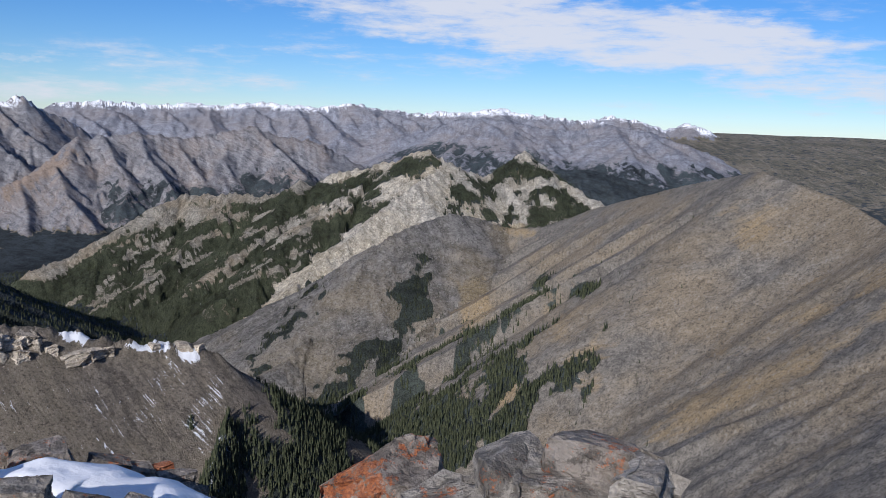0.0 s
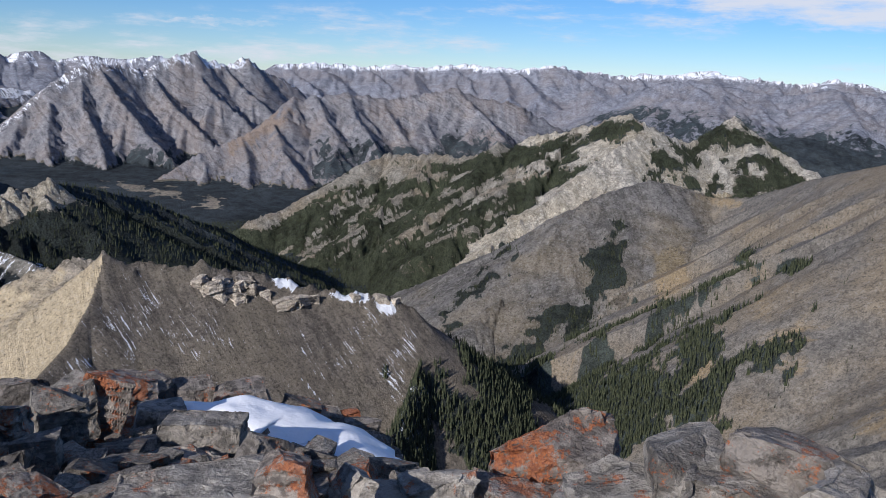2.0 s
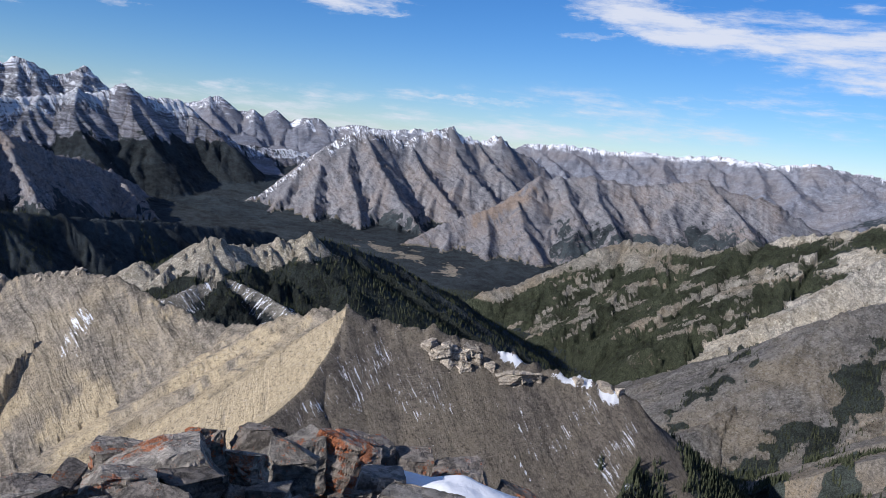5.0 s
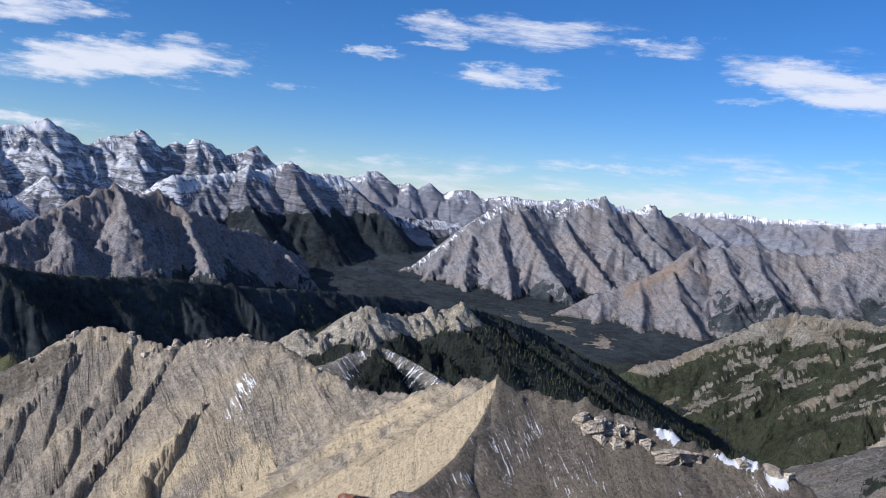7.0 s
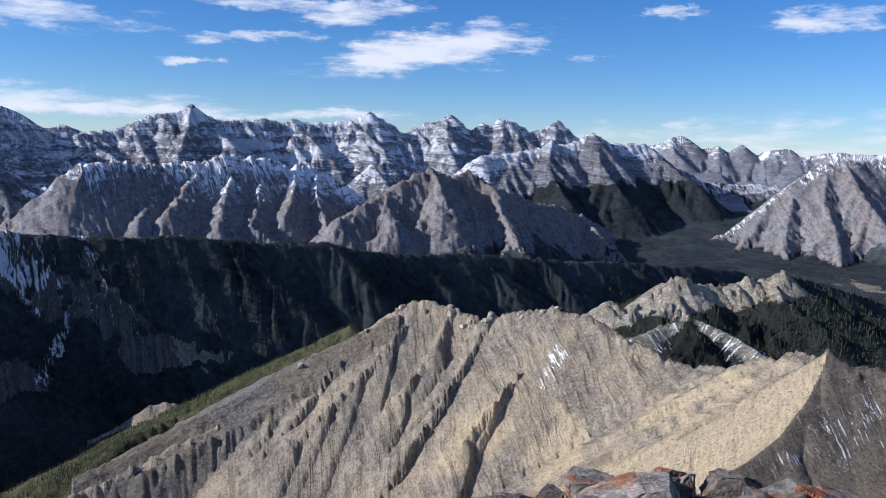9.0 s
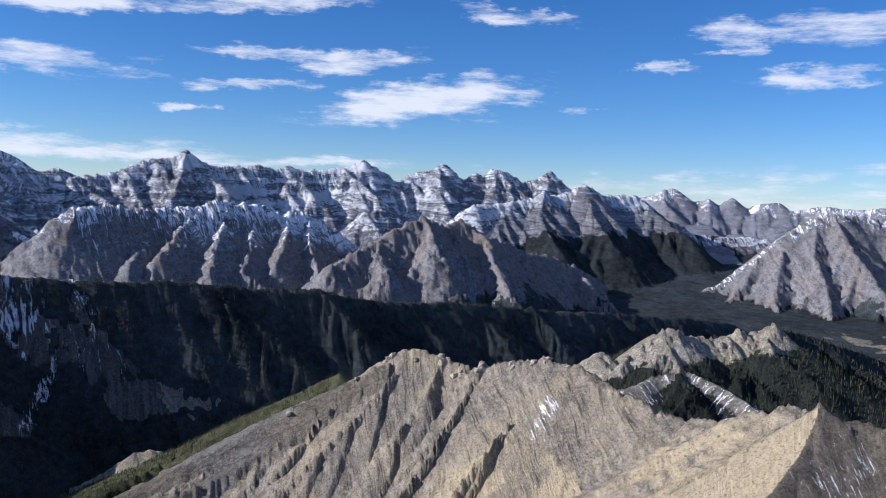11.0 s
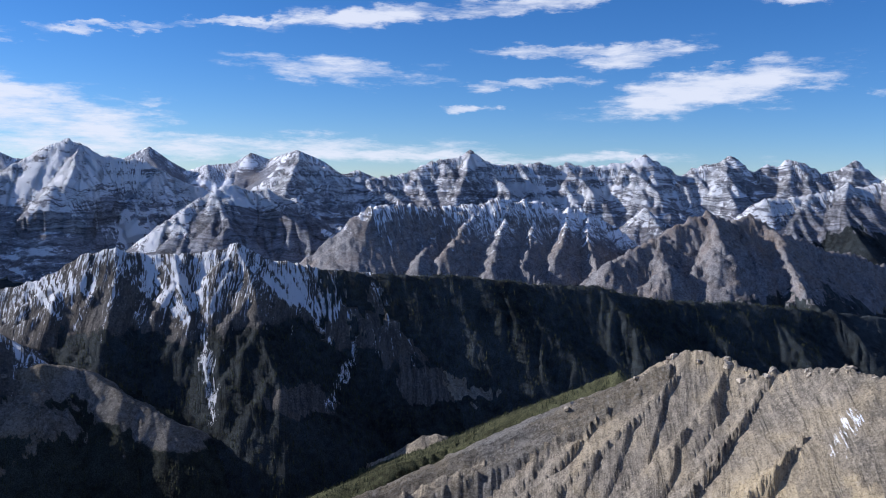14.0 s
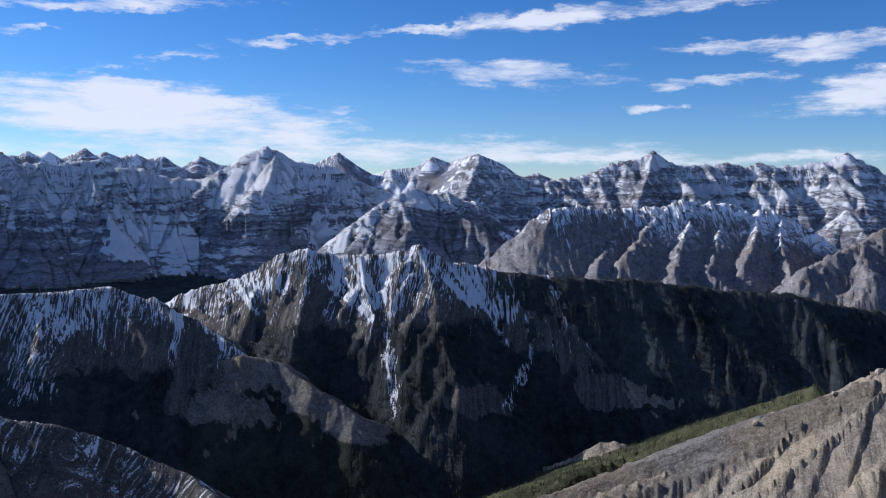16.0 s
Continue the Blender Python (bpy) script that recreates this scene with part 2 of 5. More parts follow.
    nt.links.new(col, bsdf.inputs["Base Color"])
    bsdf.inputs["Roughness"].default_value = 0.92
    bsdf.inputs["Specular IOR Level"].default_value = 0.15
    if bump:
        cut = math_node(nt, "ABSOLUTE", math_node(nt, "MULTIPLY_ADD", trail, 2.0, -1.0))
        cut = math_node(nt, "SUBTRACT", trail, cut)
        height = math_node(nt, "ADD", math_node(nt, "MULTIPLY", mid, 3.6 * (0.2 + 0.8 * furrow) * grain * bump), math_node(nt, "MULTIPLY", fine, 2.4 * grain * bump))
        height = math_node(nt, "ADD", height, math_node(nt, "ADD", math_node(nt, "MULTIPLY", cut, 4.5 * furrow * grain * bump), math_node(nt, "MULTIPLY", thread, 1.0 * furrow * grain * bump)))
        height = math_node(nt, "ADD", height, math_node(nt, "MULTIPLY", math_node(nt, "MULTIPLY", wood, fine), 2.0 * grain))
        b = node(nt, "ShaderNodeBump", Strength=min(1.0, 0.75 * bump), Distance=1.0)
        nt.links.new(height, b.inputs["Height"])
        nt.links.new(b.outputs[0], bsdf.inputs["Normal"])
    return m


# ---------------------------------------------------------------- terrain
AZ = np.radians(np.concatenate([np.arange(-34, 125, 0.115), np.arange(125, 325, 2.0), [326.0]]))
RAD = np.concatenate([np.geomspace(1.2, 100, 36)[:-1], np.geomspace(100, 450, 60)[:-1], np.geomspace(450, 1700, 250)[:-1], np.geomspace(1700, 4900, 220)])
NA, NRAD = len(AZ), len(RAD)
GR, GA = np.meshgrid(RAD, AZ)
GX, GY = -np.sin(GA) * GR, np.cos(GA) * GR
GX, GY, GR, GA = (g.astype(np.float32) for g in (GX, GY, GR, GA))
DEG = np.degrees(GA)
DEG = np.where(DEG > 240, DEG - 360, DEG)


def ground_level():
    """Valley floors, lifting slowly towards the horizon; deep below the summit."""
    z = -400 + (290 + 115 * (1 - step01(DEG, -16, -6))) * step01(GR, 1700, 5200) - 240 * step01(DEG, 48, 62) * (1 - step01(DEG, 150, 200)) * (1 - step01(GR, 1500, 2600))
    z = z + 14 * (fbm(GX / 260, GY / 260, 4, 3) - 0.5) * (GR > 300)
    return z


HEIGHT = ground_level()
OWNER = np.zeros(GR.shape, np.int16)
WOOD = np.zeros(GR.shape, np.float32)
SNOW = np.zeros(GR.shape, np.float32)
TAN = np.zeros(GR.shape, np.float32)
WOOD[:] = 0.85 - 0.42 * step01(GR, 2600, 3400) * (1 - step01(DEG, -12, 0))
TAN[:] = 0.3
RUN_U, RUN_D = GX.copy(), GY.copy()
MADE = [("ground", "valley floor of dark spruce forest and gravel flats", "ground", "valley")]


def spot(az, el, r):
    """The place at a bearing, an elevation and a range from the summit."""
    return np.array([-math.sin(radians(az)) * r, math.cos(radians(az)) * r, math.tan(radians(el)) * r + 1.6])


def tri(x):
    return 1 - np.abs(2 * (x - np.floor(x)) - 1)


def raise_ridge(name, label, style, crest, front, back, depth, rib=(60, 12), ribfade=1e6, skew=0.0, rough=1.0, teeth=(30, 0.0), woods=(1e9, 2e9, 0.0), strip=0.0,
                snow=(0.0, 1.0), gully=(0.0, 1.0), tan=0.0, jag=1.0, wobble=1.0, spurs=(0, 0.7, 30), twigs=True, ledges=(40, 0.0, 0.0), craggy=(0.0, 40), arms=(), arm_share=0.72, reach_limit=1e9, cap=1.0, category="mountain"):
    """Lifts a ridge out of the terrain: its crest as (azimuth, elevation, range), the slopes of the near and far sides, the drop over
    which they ease off, ribs (spacing, depth) and their skew, roughness, teeth on the crest, its cover by metres below the crest, and
    spurs with side ribs that run down from it on the near side (spacing, share of the slope, spread and turn in degrees), ledges of
    rock (height, depth, snow that they hold), crags along the crest (height, fade), and named arms: lines of (azimuth, elevation) from
    the crest downwards that fall at a share of the near slope."""
    pts = np.array([(-math.sin(radians(a)) * r, math.cos(radians(a)) * r, math.tan(radians(e)) * r + 1.6) for a, e, r in crest])
    seed = sum(ord(c) * (k + 3) for k, c in enumerate(name)) % 9973
    reach = min(2.5 * min(depth, 520) / min(front, back), reach_limit)
    lo, hi = pts.min(0) - reach, pts.max(0) + reach
    mask = (GX > lo[0]) & (GX < hi[0]) & (GY > lo[1]) & (GY < hi[1])
    x, y, r = GX[mask], GY[mask], GR[mask]
    size = np.clip(np.median([c[2] for c in crest]) / 800.0, 0.6, 6.0)
    wob = 22 * size * wobble
    warp = fbm(x / (80 * size), y / (80 * size), 3, seed) - 0.5
    wx, wy = x + wob * warp, y + wob * (fbm(x / (80 * size), y / (80 * size), 3, seed + 5) - 0.5)
    lines = [(p, q, p[2], q[2], 0.0) for p, q in zip(pts[:-1], pts[1:])]
    trunk = len(lines)
    byaz = sorted((a, r) for a, _, r in crest)
    dice = random.Random(seed + 1)
    for arm in arms:
        reach_at = float(np.interp(arm[0][0], [b[0] for b in byaz], [b[1] for b in byaz]))
        here = spot(*arm[0], reach_at)
        top = here[2]
        for a, e in arm[1:]:
            far = reach_at
            for _ in range(400):
                there = spot(a, e, far)
                if here[2] - there[2] <= front * arm_share * math.hypot(there[0] - here[0], there[1] - here[1]):
                    break
                far *= 0.998
            reach_at = far
            step = math.hypot(there[0] - here[0], there[1] - here[1])
            way = math.atan2(there[1] - here[1], there[0] - here[0])
            lines.append((here, there, top, top, 350.0))
            for side in (-1, 1, -1, 1) if twigs else ():
                fork = here + (there - here) * dice.uniform(0.1, 0.9)
                out, far = way + side * radians(dice.uniform(35, 65)), min(step, 160) * dice.uniform(0.5, 1.1)
                tip = fork + np.array([math.cos(out) * far, math.sin(out) * far, -front * dice.uniform(0.78, 0.9) * far])
                lines.append((fork, tip, top, top, 60.0))
            here = there
    if spurs[0]:
        rnd, gone, bias = random.Random(seed), 0.35 * spurs[0], spurs[3] if len(spurs) > 3 else 0.0
        for p, q in zip(pts[:-1], pts[1:]):
            n = math.hypot(q[0] - p[0], q[1] - p[1])
            while gone < n:
                a = p + (q - p) * gone / n
                way = math.atan2(-a[1], -a[0]) + radians(bias + rnd.uniform(-spurs[2], spurs[2]))
                length, here = rnd.uniform(0.6, 1.3) * 0.6 * min(depth, 420) / front, a.copy()
                for k in range(5):
                    way += radians(rnd.uniform(-16, 16))
                    step, fall = length / 5, front * spurs[1] * rnd.uniform(0.75, 1.3)
                    there = here + np.array([math.cos(way) * step, math.sin(way) * step, -fall * step])
                    lines.append((here, there, a[2], a[2], 0.0))
                    for side in (-1, 1) if twigs else ():
                        out, far = way + side * radians(rnd.uniform(35, 65)), step * rnd.uniform(0.8, 1.7)
                        tip = there + np.array([math.cos(out) * far, math.sin(out) * far, -front * rnd.uniform(0.7, 0.85) * far])
                        lines.append((there, tip, a[2], a[2], 0.0))
                    here = there
                gone += spurs[0] * rnd.uniform(0.6, 1.4)
            gone -= n
    best = np.full(x.shape, 1e9, np.float32)
    zc, zt, u, near, dist = (np.zeros(x.shape, np.float32) for _ in range(5))
    run = 0.0
    for k, (p, q, ta, tb, pad) in enumerate(lines):
        e = q[:2] - p[:2]
        n = math.hypot(*e)
        if k < trunk:
            at = np.arange(len(x))
        else:
            lo, hi = np.minimum(p, q) - 1.5 * n - pad, np.maximum(p, q) + 1.5 * n + pad
            at = np.flatnonzero((wx > lo[0]) & (wx < hi[0]) & (wy > lo[1]) & (wy < hi[1]))
        px, py = wx[at], wy[at]
        along_line = ((px - p[0]) * e[0] + (py - p[1]) * e[1]) / (n * n)
        t = np.clip(along_line, 0, 1)
        cx, cy = p[0] + t * e[0], p[1] + t * e[1]
        d = np.hypot(px - cx, py - cy)
        if cap > 1 and k == trunk - 1:      # the crest breaks off steeply at its end
            d = np.hypot(d, math.sqrt(cap * cap - 1) * n * np.maximum(along_line - 1, 0))
        close = r[at] < np.hypot(cx, cy)
        level = p[2] + t * (q[2] - p[2])
        score = d * np.where(close, front, back) - level    # the crest that stands highest over a spot owns it
        take = score < best[at]
        on = at[take]
        best[on], zc[on], dist[on], near[on] = score[take], level[take], d[take], close[take]
        zt[on], u[on] = (ta + t * (tb - ta))[take], (run + t * n)[take]
        run += n
    s = np.where(near, front, back)
    drop = depth * (1 - np.exp(-s * dist / depth)) + 0.1 * dist
    fade = 1 - np.exp(-dist / (0.5 * rib[0]))
    worn = np.exp(-dist / ribfade)
    chord = pts[-1][:2] - pts[0][:2]
    chord = chord / math.hypot(*chord)
    level = (x - pts[0][0]) * chord[0] + (y - pts[0][1]) * chord[1]
    across = np.abs((x - pts[0][0]) * chord[1] - (y - pts[0][1]) * chord[0])
    along = (level + skew * across if skew else u) + 1.1 * rib[0] * warp
    wave = 0.4 * tri(along / rib[0] + 0.9 * value_noise(along / (2.7 * rib[0]), dist / (6 * rib[0]), seed + 2))
    wave = wave + 0.6 * fbm(along / (0.45 * rib[0]), dist / (4 * rib[0]), 3, seed + 9, 0.6, True)
    ribs = wave - 0.5
    small = fbm(x / (20 * size), y / (20 * size), 6, seed + 4, 0.58, True) - 0.55
    crag = fbm(x / (9 * size), y / (9 * size), 4, seed + 8, 0.6, True) - 0.6
    top = teeth[1] * (fbm(u / teeth[0], u * 0 + 0.5, 3, seed + 31, 0.6, True) - 0.6) * np.exp(-dist / (1.2 * teeth[0]))
    h = zc - drop + rib[1] * 1.5 * ribs * fade * worn + rough * size * (6.0 * small * (0.2 + 0.8 * fade) + 3.0 * jag * crag) + top
    h = h + craggy[0] * np.exp(-dist / craggy[1]) * (1.6 * fbm(x / (16 * max(1.0, 0.55 * size)), y / (16 * max(1.0, 0.55 * size)), 5, seed + 41, 0.6, True) - 0.9)
    lie_in = h + 0.12 * x + 60 * warp
    h = h + ledges[1] * np.sin(2 * np.pi * lie_in / ledges[0]) * fade
    bench = np.cos(2 * np.pi * lie_in / ledges[0])
    inside = h > HEIGHT[mask]
    MADE.append((name, label, category, style))
    where = np.where(mask)
    where = (where[0][inside], where[1][inside])
    HEIGHT[where] = h[inside]
    OWNER[where] = len(MADE) - 1
    d_in, n_in = (zt - h)[inside], fbm(x[inside] / (60 * size), y[inside] / (60 * size), 4, seed + 21)
    lie = ribs[inside]
    WOOD[where] = woods[2] * step01(d_in + (n_in - 0.5) * 0.9 * (woods[1] - woods[0]) - 25 * lie * (woods[1] > woods[0] + 30), woods[0], woods[1]) - strip * lie
    SNOW[where] = (snow[0] * (1 - step01(d_in + (n_in - 0.5) * snow[1], 0, snow[1]))
                   + gully[0] * step01(-lie, -0.05, 0.25) * np.clip(3.2 * n_in - 0.7, 0, 1.3) * (1 - step01(d_in, 0.4 * gully[1], gully[1]))
                   - ledges[2] * bench[inside] * (0.4 + 1.2 * n_in))
    WOOD[where] *= 1 - 0.9 * step01(SNOW[where], 0.3, 0.5)
    TAN[where] = tan + 0.5 * (n_in - 0.5)
    RUN_U[where], RUN_D[where] = along[inside], (across if skew else dist)[inside]


def patch(kind, az, el, across, up, lean, value, edge=0.9, only=None):
    """Lays woods, snow or ochre scree over an oval stretch of the slopes, given by its bearings from the summit, in degrees."""
    field = {"wood": WOOD, "snow": SNOW, "tan": TAN}[kind]
    near = np.abs(DEG - az) < across + up + 1
    rise = np.degrees(np.arctan2(HEIGHT[near] - 1.6, GR[near]))
    a, b = -(DEG[near] - az), rise - el
    c, s = math.cos(radians(lean)), math.sin(radians(lean))
    q = np.hypot((a * c + b * s) / across, (b * c - a * s) / up) + 2.6 * (fbm(GX[near] / 32, GY[near] / 32, 5, 61, 0.6) - 0.5)
    w = 1 - step01(q, 1 - edge, 1 + 0.3 * edge)
    if only is not None:
        w = w * np.isin(OWNER[near], [k for k, m in enumerate(MADE) if m[0] in only])
    field[near] = field[near] * (1 - w) + value * w


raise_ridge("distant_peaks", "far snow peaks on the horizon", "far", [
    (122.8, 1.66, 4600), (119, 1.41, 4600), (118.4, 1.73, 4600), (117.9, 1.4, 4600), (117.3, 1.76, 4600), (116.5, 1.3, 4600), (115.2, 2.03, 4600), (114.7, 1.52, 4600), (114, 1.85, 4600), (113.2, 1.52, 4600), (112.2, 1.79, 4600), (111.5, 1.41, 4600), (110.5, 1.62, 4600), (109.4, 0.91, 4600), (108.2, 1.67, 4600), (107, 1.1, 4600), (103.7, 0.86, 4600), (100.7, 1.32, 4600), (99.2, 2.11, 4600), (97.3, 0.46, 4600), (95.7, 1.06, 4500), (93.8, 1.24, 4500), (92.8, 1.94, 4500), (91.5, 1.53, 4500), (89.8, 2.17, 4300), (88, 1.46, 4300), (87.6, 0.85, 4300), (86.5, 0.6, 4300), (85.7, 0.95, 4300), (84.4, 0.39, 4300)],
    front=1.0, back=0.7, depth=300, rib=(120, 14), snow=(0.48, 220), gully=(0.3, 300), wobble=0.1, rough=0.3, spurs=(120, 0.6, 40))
raise_ridge("far_range", "long far skyline of haze-tinted limestone peaks with snow", "far", [
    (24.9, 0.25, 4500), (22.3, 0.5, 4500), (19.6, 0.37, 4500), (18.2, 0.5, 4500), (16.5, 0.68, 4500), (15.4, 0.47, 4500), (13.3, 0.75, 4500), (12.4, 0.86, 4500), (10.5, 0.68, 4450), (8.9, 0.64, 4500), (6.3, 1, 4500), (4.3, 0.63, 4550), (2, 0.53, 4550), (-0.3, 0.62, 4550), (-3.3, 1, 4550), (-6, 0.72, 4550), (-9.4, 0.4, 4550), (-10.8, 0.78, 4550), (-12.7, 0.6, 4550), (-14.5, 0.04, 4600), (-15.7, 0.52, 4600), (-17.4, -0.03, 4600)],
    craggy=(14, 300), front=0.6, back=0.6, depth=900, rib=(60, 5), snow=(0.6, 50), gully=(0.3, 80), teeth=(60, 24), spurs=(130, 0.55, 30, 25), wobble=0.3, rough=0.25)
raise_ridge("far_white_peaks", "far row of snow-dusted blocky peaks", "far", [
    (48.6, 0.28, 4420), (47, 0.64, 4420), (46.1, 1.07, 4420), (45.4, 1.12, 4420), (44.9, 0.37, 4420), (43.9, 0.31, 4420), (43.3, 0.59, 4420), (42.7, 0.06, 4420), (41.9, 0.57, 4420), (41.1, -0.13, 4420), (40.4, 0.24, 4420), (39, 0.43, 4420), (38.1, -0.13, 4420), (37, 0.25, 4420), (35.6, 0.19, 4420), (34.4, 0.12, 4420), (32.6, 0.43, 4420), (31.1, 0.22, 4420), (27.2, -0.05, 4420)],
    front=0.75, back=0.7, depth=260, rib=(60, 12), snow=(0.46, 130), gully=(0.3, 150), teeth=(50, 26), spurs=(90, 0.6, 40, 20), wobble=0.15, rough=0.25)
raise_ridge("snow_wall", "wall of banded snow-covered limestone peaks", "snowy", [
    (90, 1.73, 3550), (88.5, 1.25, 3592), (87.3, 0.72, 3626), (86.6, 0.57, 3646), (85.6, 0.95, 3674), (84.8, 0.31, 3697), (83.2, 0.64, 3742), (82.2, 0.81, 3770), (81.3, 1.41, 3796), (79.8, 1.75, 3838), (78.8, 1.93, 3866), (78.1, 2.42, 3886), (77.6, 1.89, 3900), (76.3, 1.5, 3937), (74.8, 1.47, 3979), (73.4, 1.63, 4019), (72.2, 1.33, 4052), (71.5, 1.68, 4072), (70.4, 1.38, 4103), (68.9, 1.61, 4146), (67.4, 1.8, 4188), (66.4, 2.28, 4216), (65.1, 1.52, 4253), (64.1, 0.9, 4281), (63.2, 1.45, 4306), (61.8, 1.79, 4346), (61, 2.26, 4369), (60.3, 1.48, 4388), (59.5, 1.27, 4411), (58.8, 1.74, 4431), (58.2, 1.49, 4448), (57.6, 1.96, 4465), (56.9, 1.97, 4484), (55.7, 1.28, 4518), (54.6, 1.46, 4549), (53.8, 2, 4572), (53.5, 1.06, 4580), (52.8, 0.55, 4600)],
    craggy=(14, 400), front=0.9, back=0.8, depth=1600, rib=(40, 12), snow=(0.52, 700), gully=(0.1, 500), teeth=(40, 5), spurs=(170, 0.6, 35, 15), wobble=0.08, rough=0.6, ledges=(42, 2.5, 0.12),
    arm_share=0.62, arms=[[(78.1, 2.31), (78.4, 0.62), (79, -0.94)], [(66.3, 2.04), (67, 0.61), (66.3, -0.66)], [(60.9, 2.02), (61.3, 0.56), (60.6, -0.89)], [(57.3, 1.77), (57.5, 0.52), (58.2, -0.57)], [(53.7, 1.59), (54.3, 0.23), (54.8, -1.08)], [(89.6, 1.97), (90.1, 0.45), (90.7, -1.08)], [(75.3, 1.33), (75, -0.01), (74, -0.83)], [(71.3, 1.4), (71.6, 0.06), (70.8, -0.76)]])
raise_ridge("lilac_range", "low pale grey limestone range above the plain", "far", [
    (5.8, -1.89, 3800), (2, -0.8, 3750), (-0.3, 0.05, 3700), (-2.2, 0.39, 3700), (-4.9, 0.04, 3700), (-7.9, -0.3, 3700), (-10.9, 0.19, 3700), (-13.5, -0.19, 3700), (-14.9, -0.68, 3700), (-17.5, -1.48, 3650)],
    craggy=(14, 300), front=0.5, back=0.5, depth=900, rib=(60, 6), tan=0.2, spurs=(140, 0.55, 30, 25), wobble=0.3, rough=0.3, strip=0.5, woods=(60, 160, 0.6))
raise_ridge("brown_massif", "dark brown massif with snow on its crest", "snowy", [
    (58.9, -0.47, 3250), (56.6, -0.3, 3345), (55.1, 0.12, 3407), (53.8, 0.38, 3460), (52.5, 0.6, 3514), (51.5, 1.22, 3555), (50.2, 0.57, 3609), (48.7, 0.57, 3671), (48, 0.62, 3699), (46.7, -0.72, 3753), (45.2, -1.24, 3815), (44.1, -1.86, 3860), (42.2, -1.87, 3939), (39.5, -1.95, 4050)],
    craggy=(12, 300), front=0.8, back=0.75, depth=1600, rib=(30, 12), snow=(0.62, 150), gully=(0.3, 200), woods=(130, 240, 0.97), spurs=(0, 0.6, 35, 15), wobble=0.08, rough=0.5, tan=0.3,
    arm_share=0.7, arms=[[(66.3, -1.28), (65.3, -2.52), (64.2, -4.21)], [(54.1, 0.66), (54.3, -1.17), (53, -3.32)], [(51.2, 0.95), (50.8, -0.84), (49.3, -2.81)], [(56.2, -0.04), (57.2, -1.81), (56.7, -3.63)], [(47.9, 0.52), (46.4, -0.8), (44.4, -2.24)]])
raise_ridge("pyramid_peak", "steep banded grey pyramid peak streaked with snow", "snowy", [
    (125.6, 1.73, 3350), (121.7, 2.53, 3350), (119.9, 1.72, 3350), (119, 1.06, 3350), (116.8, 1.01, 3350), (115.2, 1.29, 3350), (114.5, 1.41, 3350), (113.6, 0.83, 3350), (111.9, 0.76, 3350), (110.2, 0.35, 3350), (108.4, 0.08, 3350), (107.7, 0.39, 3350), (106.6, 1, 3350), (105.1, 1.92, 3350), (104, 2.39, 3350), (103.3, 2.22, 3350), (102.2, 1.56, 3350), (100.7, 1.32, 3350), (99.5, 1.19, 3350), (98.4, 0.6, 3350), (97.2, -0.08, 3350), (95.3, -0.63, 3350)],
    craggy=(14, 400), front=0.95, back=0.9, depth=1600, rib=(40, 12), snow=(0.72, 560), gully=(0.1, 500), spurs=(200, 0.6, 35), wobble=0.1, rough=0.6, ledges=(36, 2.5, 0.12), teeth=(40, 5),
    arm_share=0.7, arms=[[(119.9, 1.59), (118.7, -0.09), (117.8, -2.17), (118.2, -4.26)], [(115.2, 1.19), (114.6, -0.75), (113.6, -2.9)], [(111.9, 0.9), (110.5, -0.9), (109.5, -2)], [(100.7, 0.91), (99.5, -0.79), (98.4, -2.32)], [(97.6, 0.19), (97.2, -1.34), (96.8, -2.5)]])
raise_ridge("pyramid_buttress", "banded rock buttress under the pyramid peak", "snowy", [
    (103.7, 2.29, 3400), (103.1, 0.11, 3280), (102.4, -2.16, 3180), (101.6, -4.06, 3080)],
    front=0.95, back=0.95, depth=480, rib=(50, 10), snow=(0.52, 420), wobble=0.4, rough=0.35, spurs=(120, 0.7, 60), ledges=(36, 3, 0.1))
raise_ridge("pyramid_spur", "dark rock spur falling from the pyramid peak", "snowy", [
    (103.7, 2.29, 3400), (105.5, 0.08, 3320), (107.3, -1.43, 3240), (109.5, -3.66, 3150), (112.3, -5.64, 3050)],
    front=0.95, back=0.8, depth=480, rib=(50, 10), snow=(0.5, 600), wobble=0.4, rough=0.35)
raise_ridge("wall_spur", "snow-streaked rock spur of the mountain wall", "snowy", [
    (119.9, 1.65, 3300), (118.7, -0.79, 3200), (118.2, -2.87, 3120), (117.6, -4.62, 3050)],
    front=0.9, back=0.9, depth=480, rib=(50, 10), snow=(0.62, 480), wobble=0.4, rough=0.35, ledges=(36, 3, 0.1))
raise_ridge("cone_spur", "dark rocky spur with snow streaks", "banded", [
    (91.8, -0.51, 3000), (89.5, -2.41, 2900), (86.4, -3.9, 2800), (83.7, -5.38, 2700)],
    front=0.75, back=0.75, depth=400, rib=(40, 8), snow=(0.55, 260), gully=(0.3, 200), wobble=0.4, rough=0.4, woods=(100, 160, 0.8))
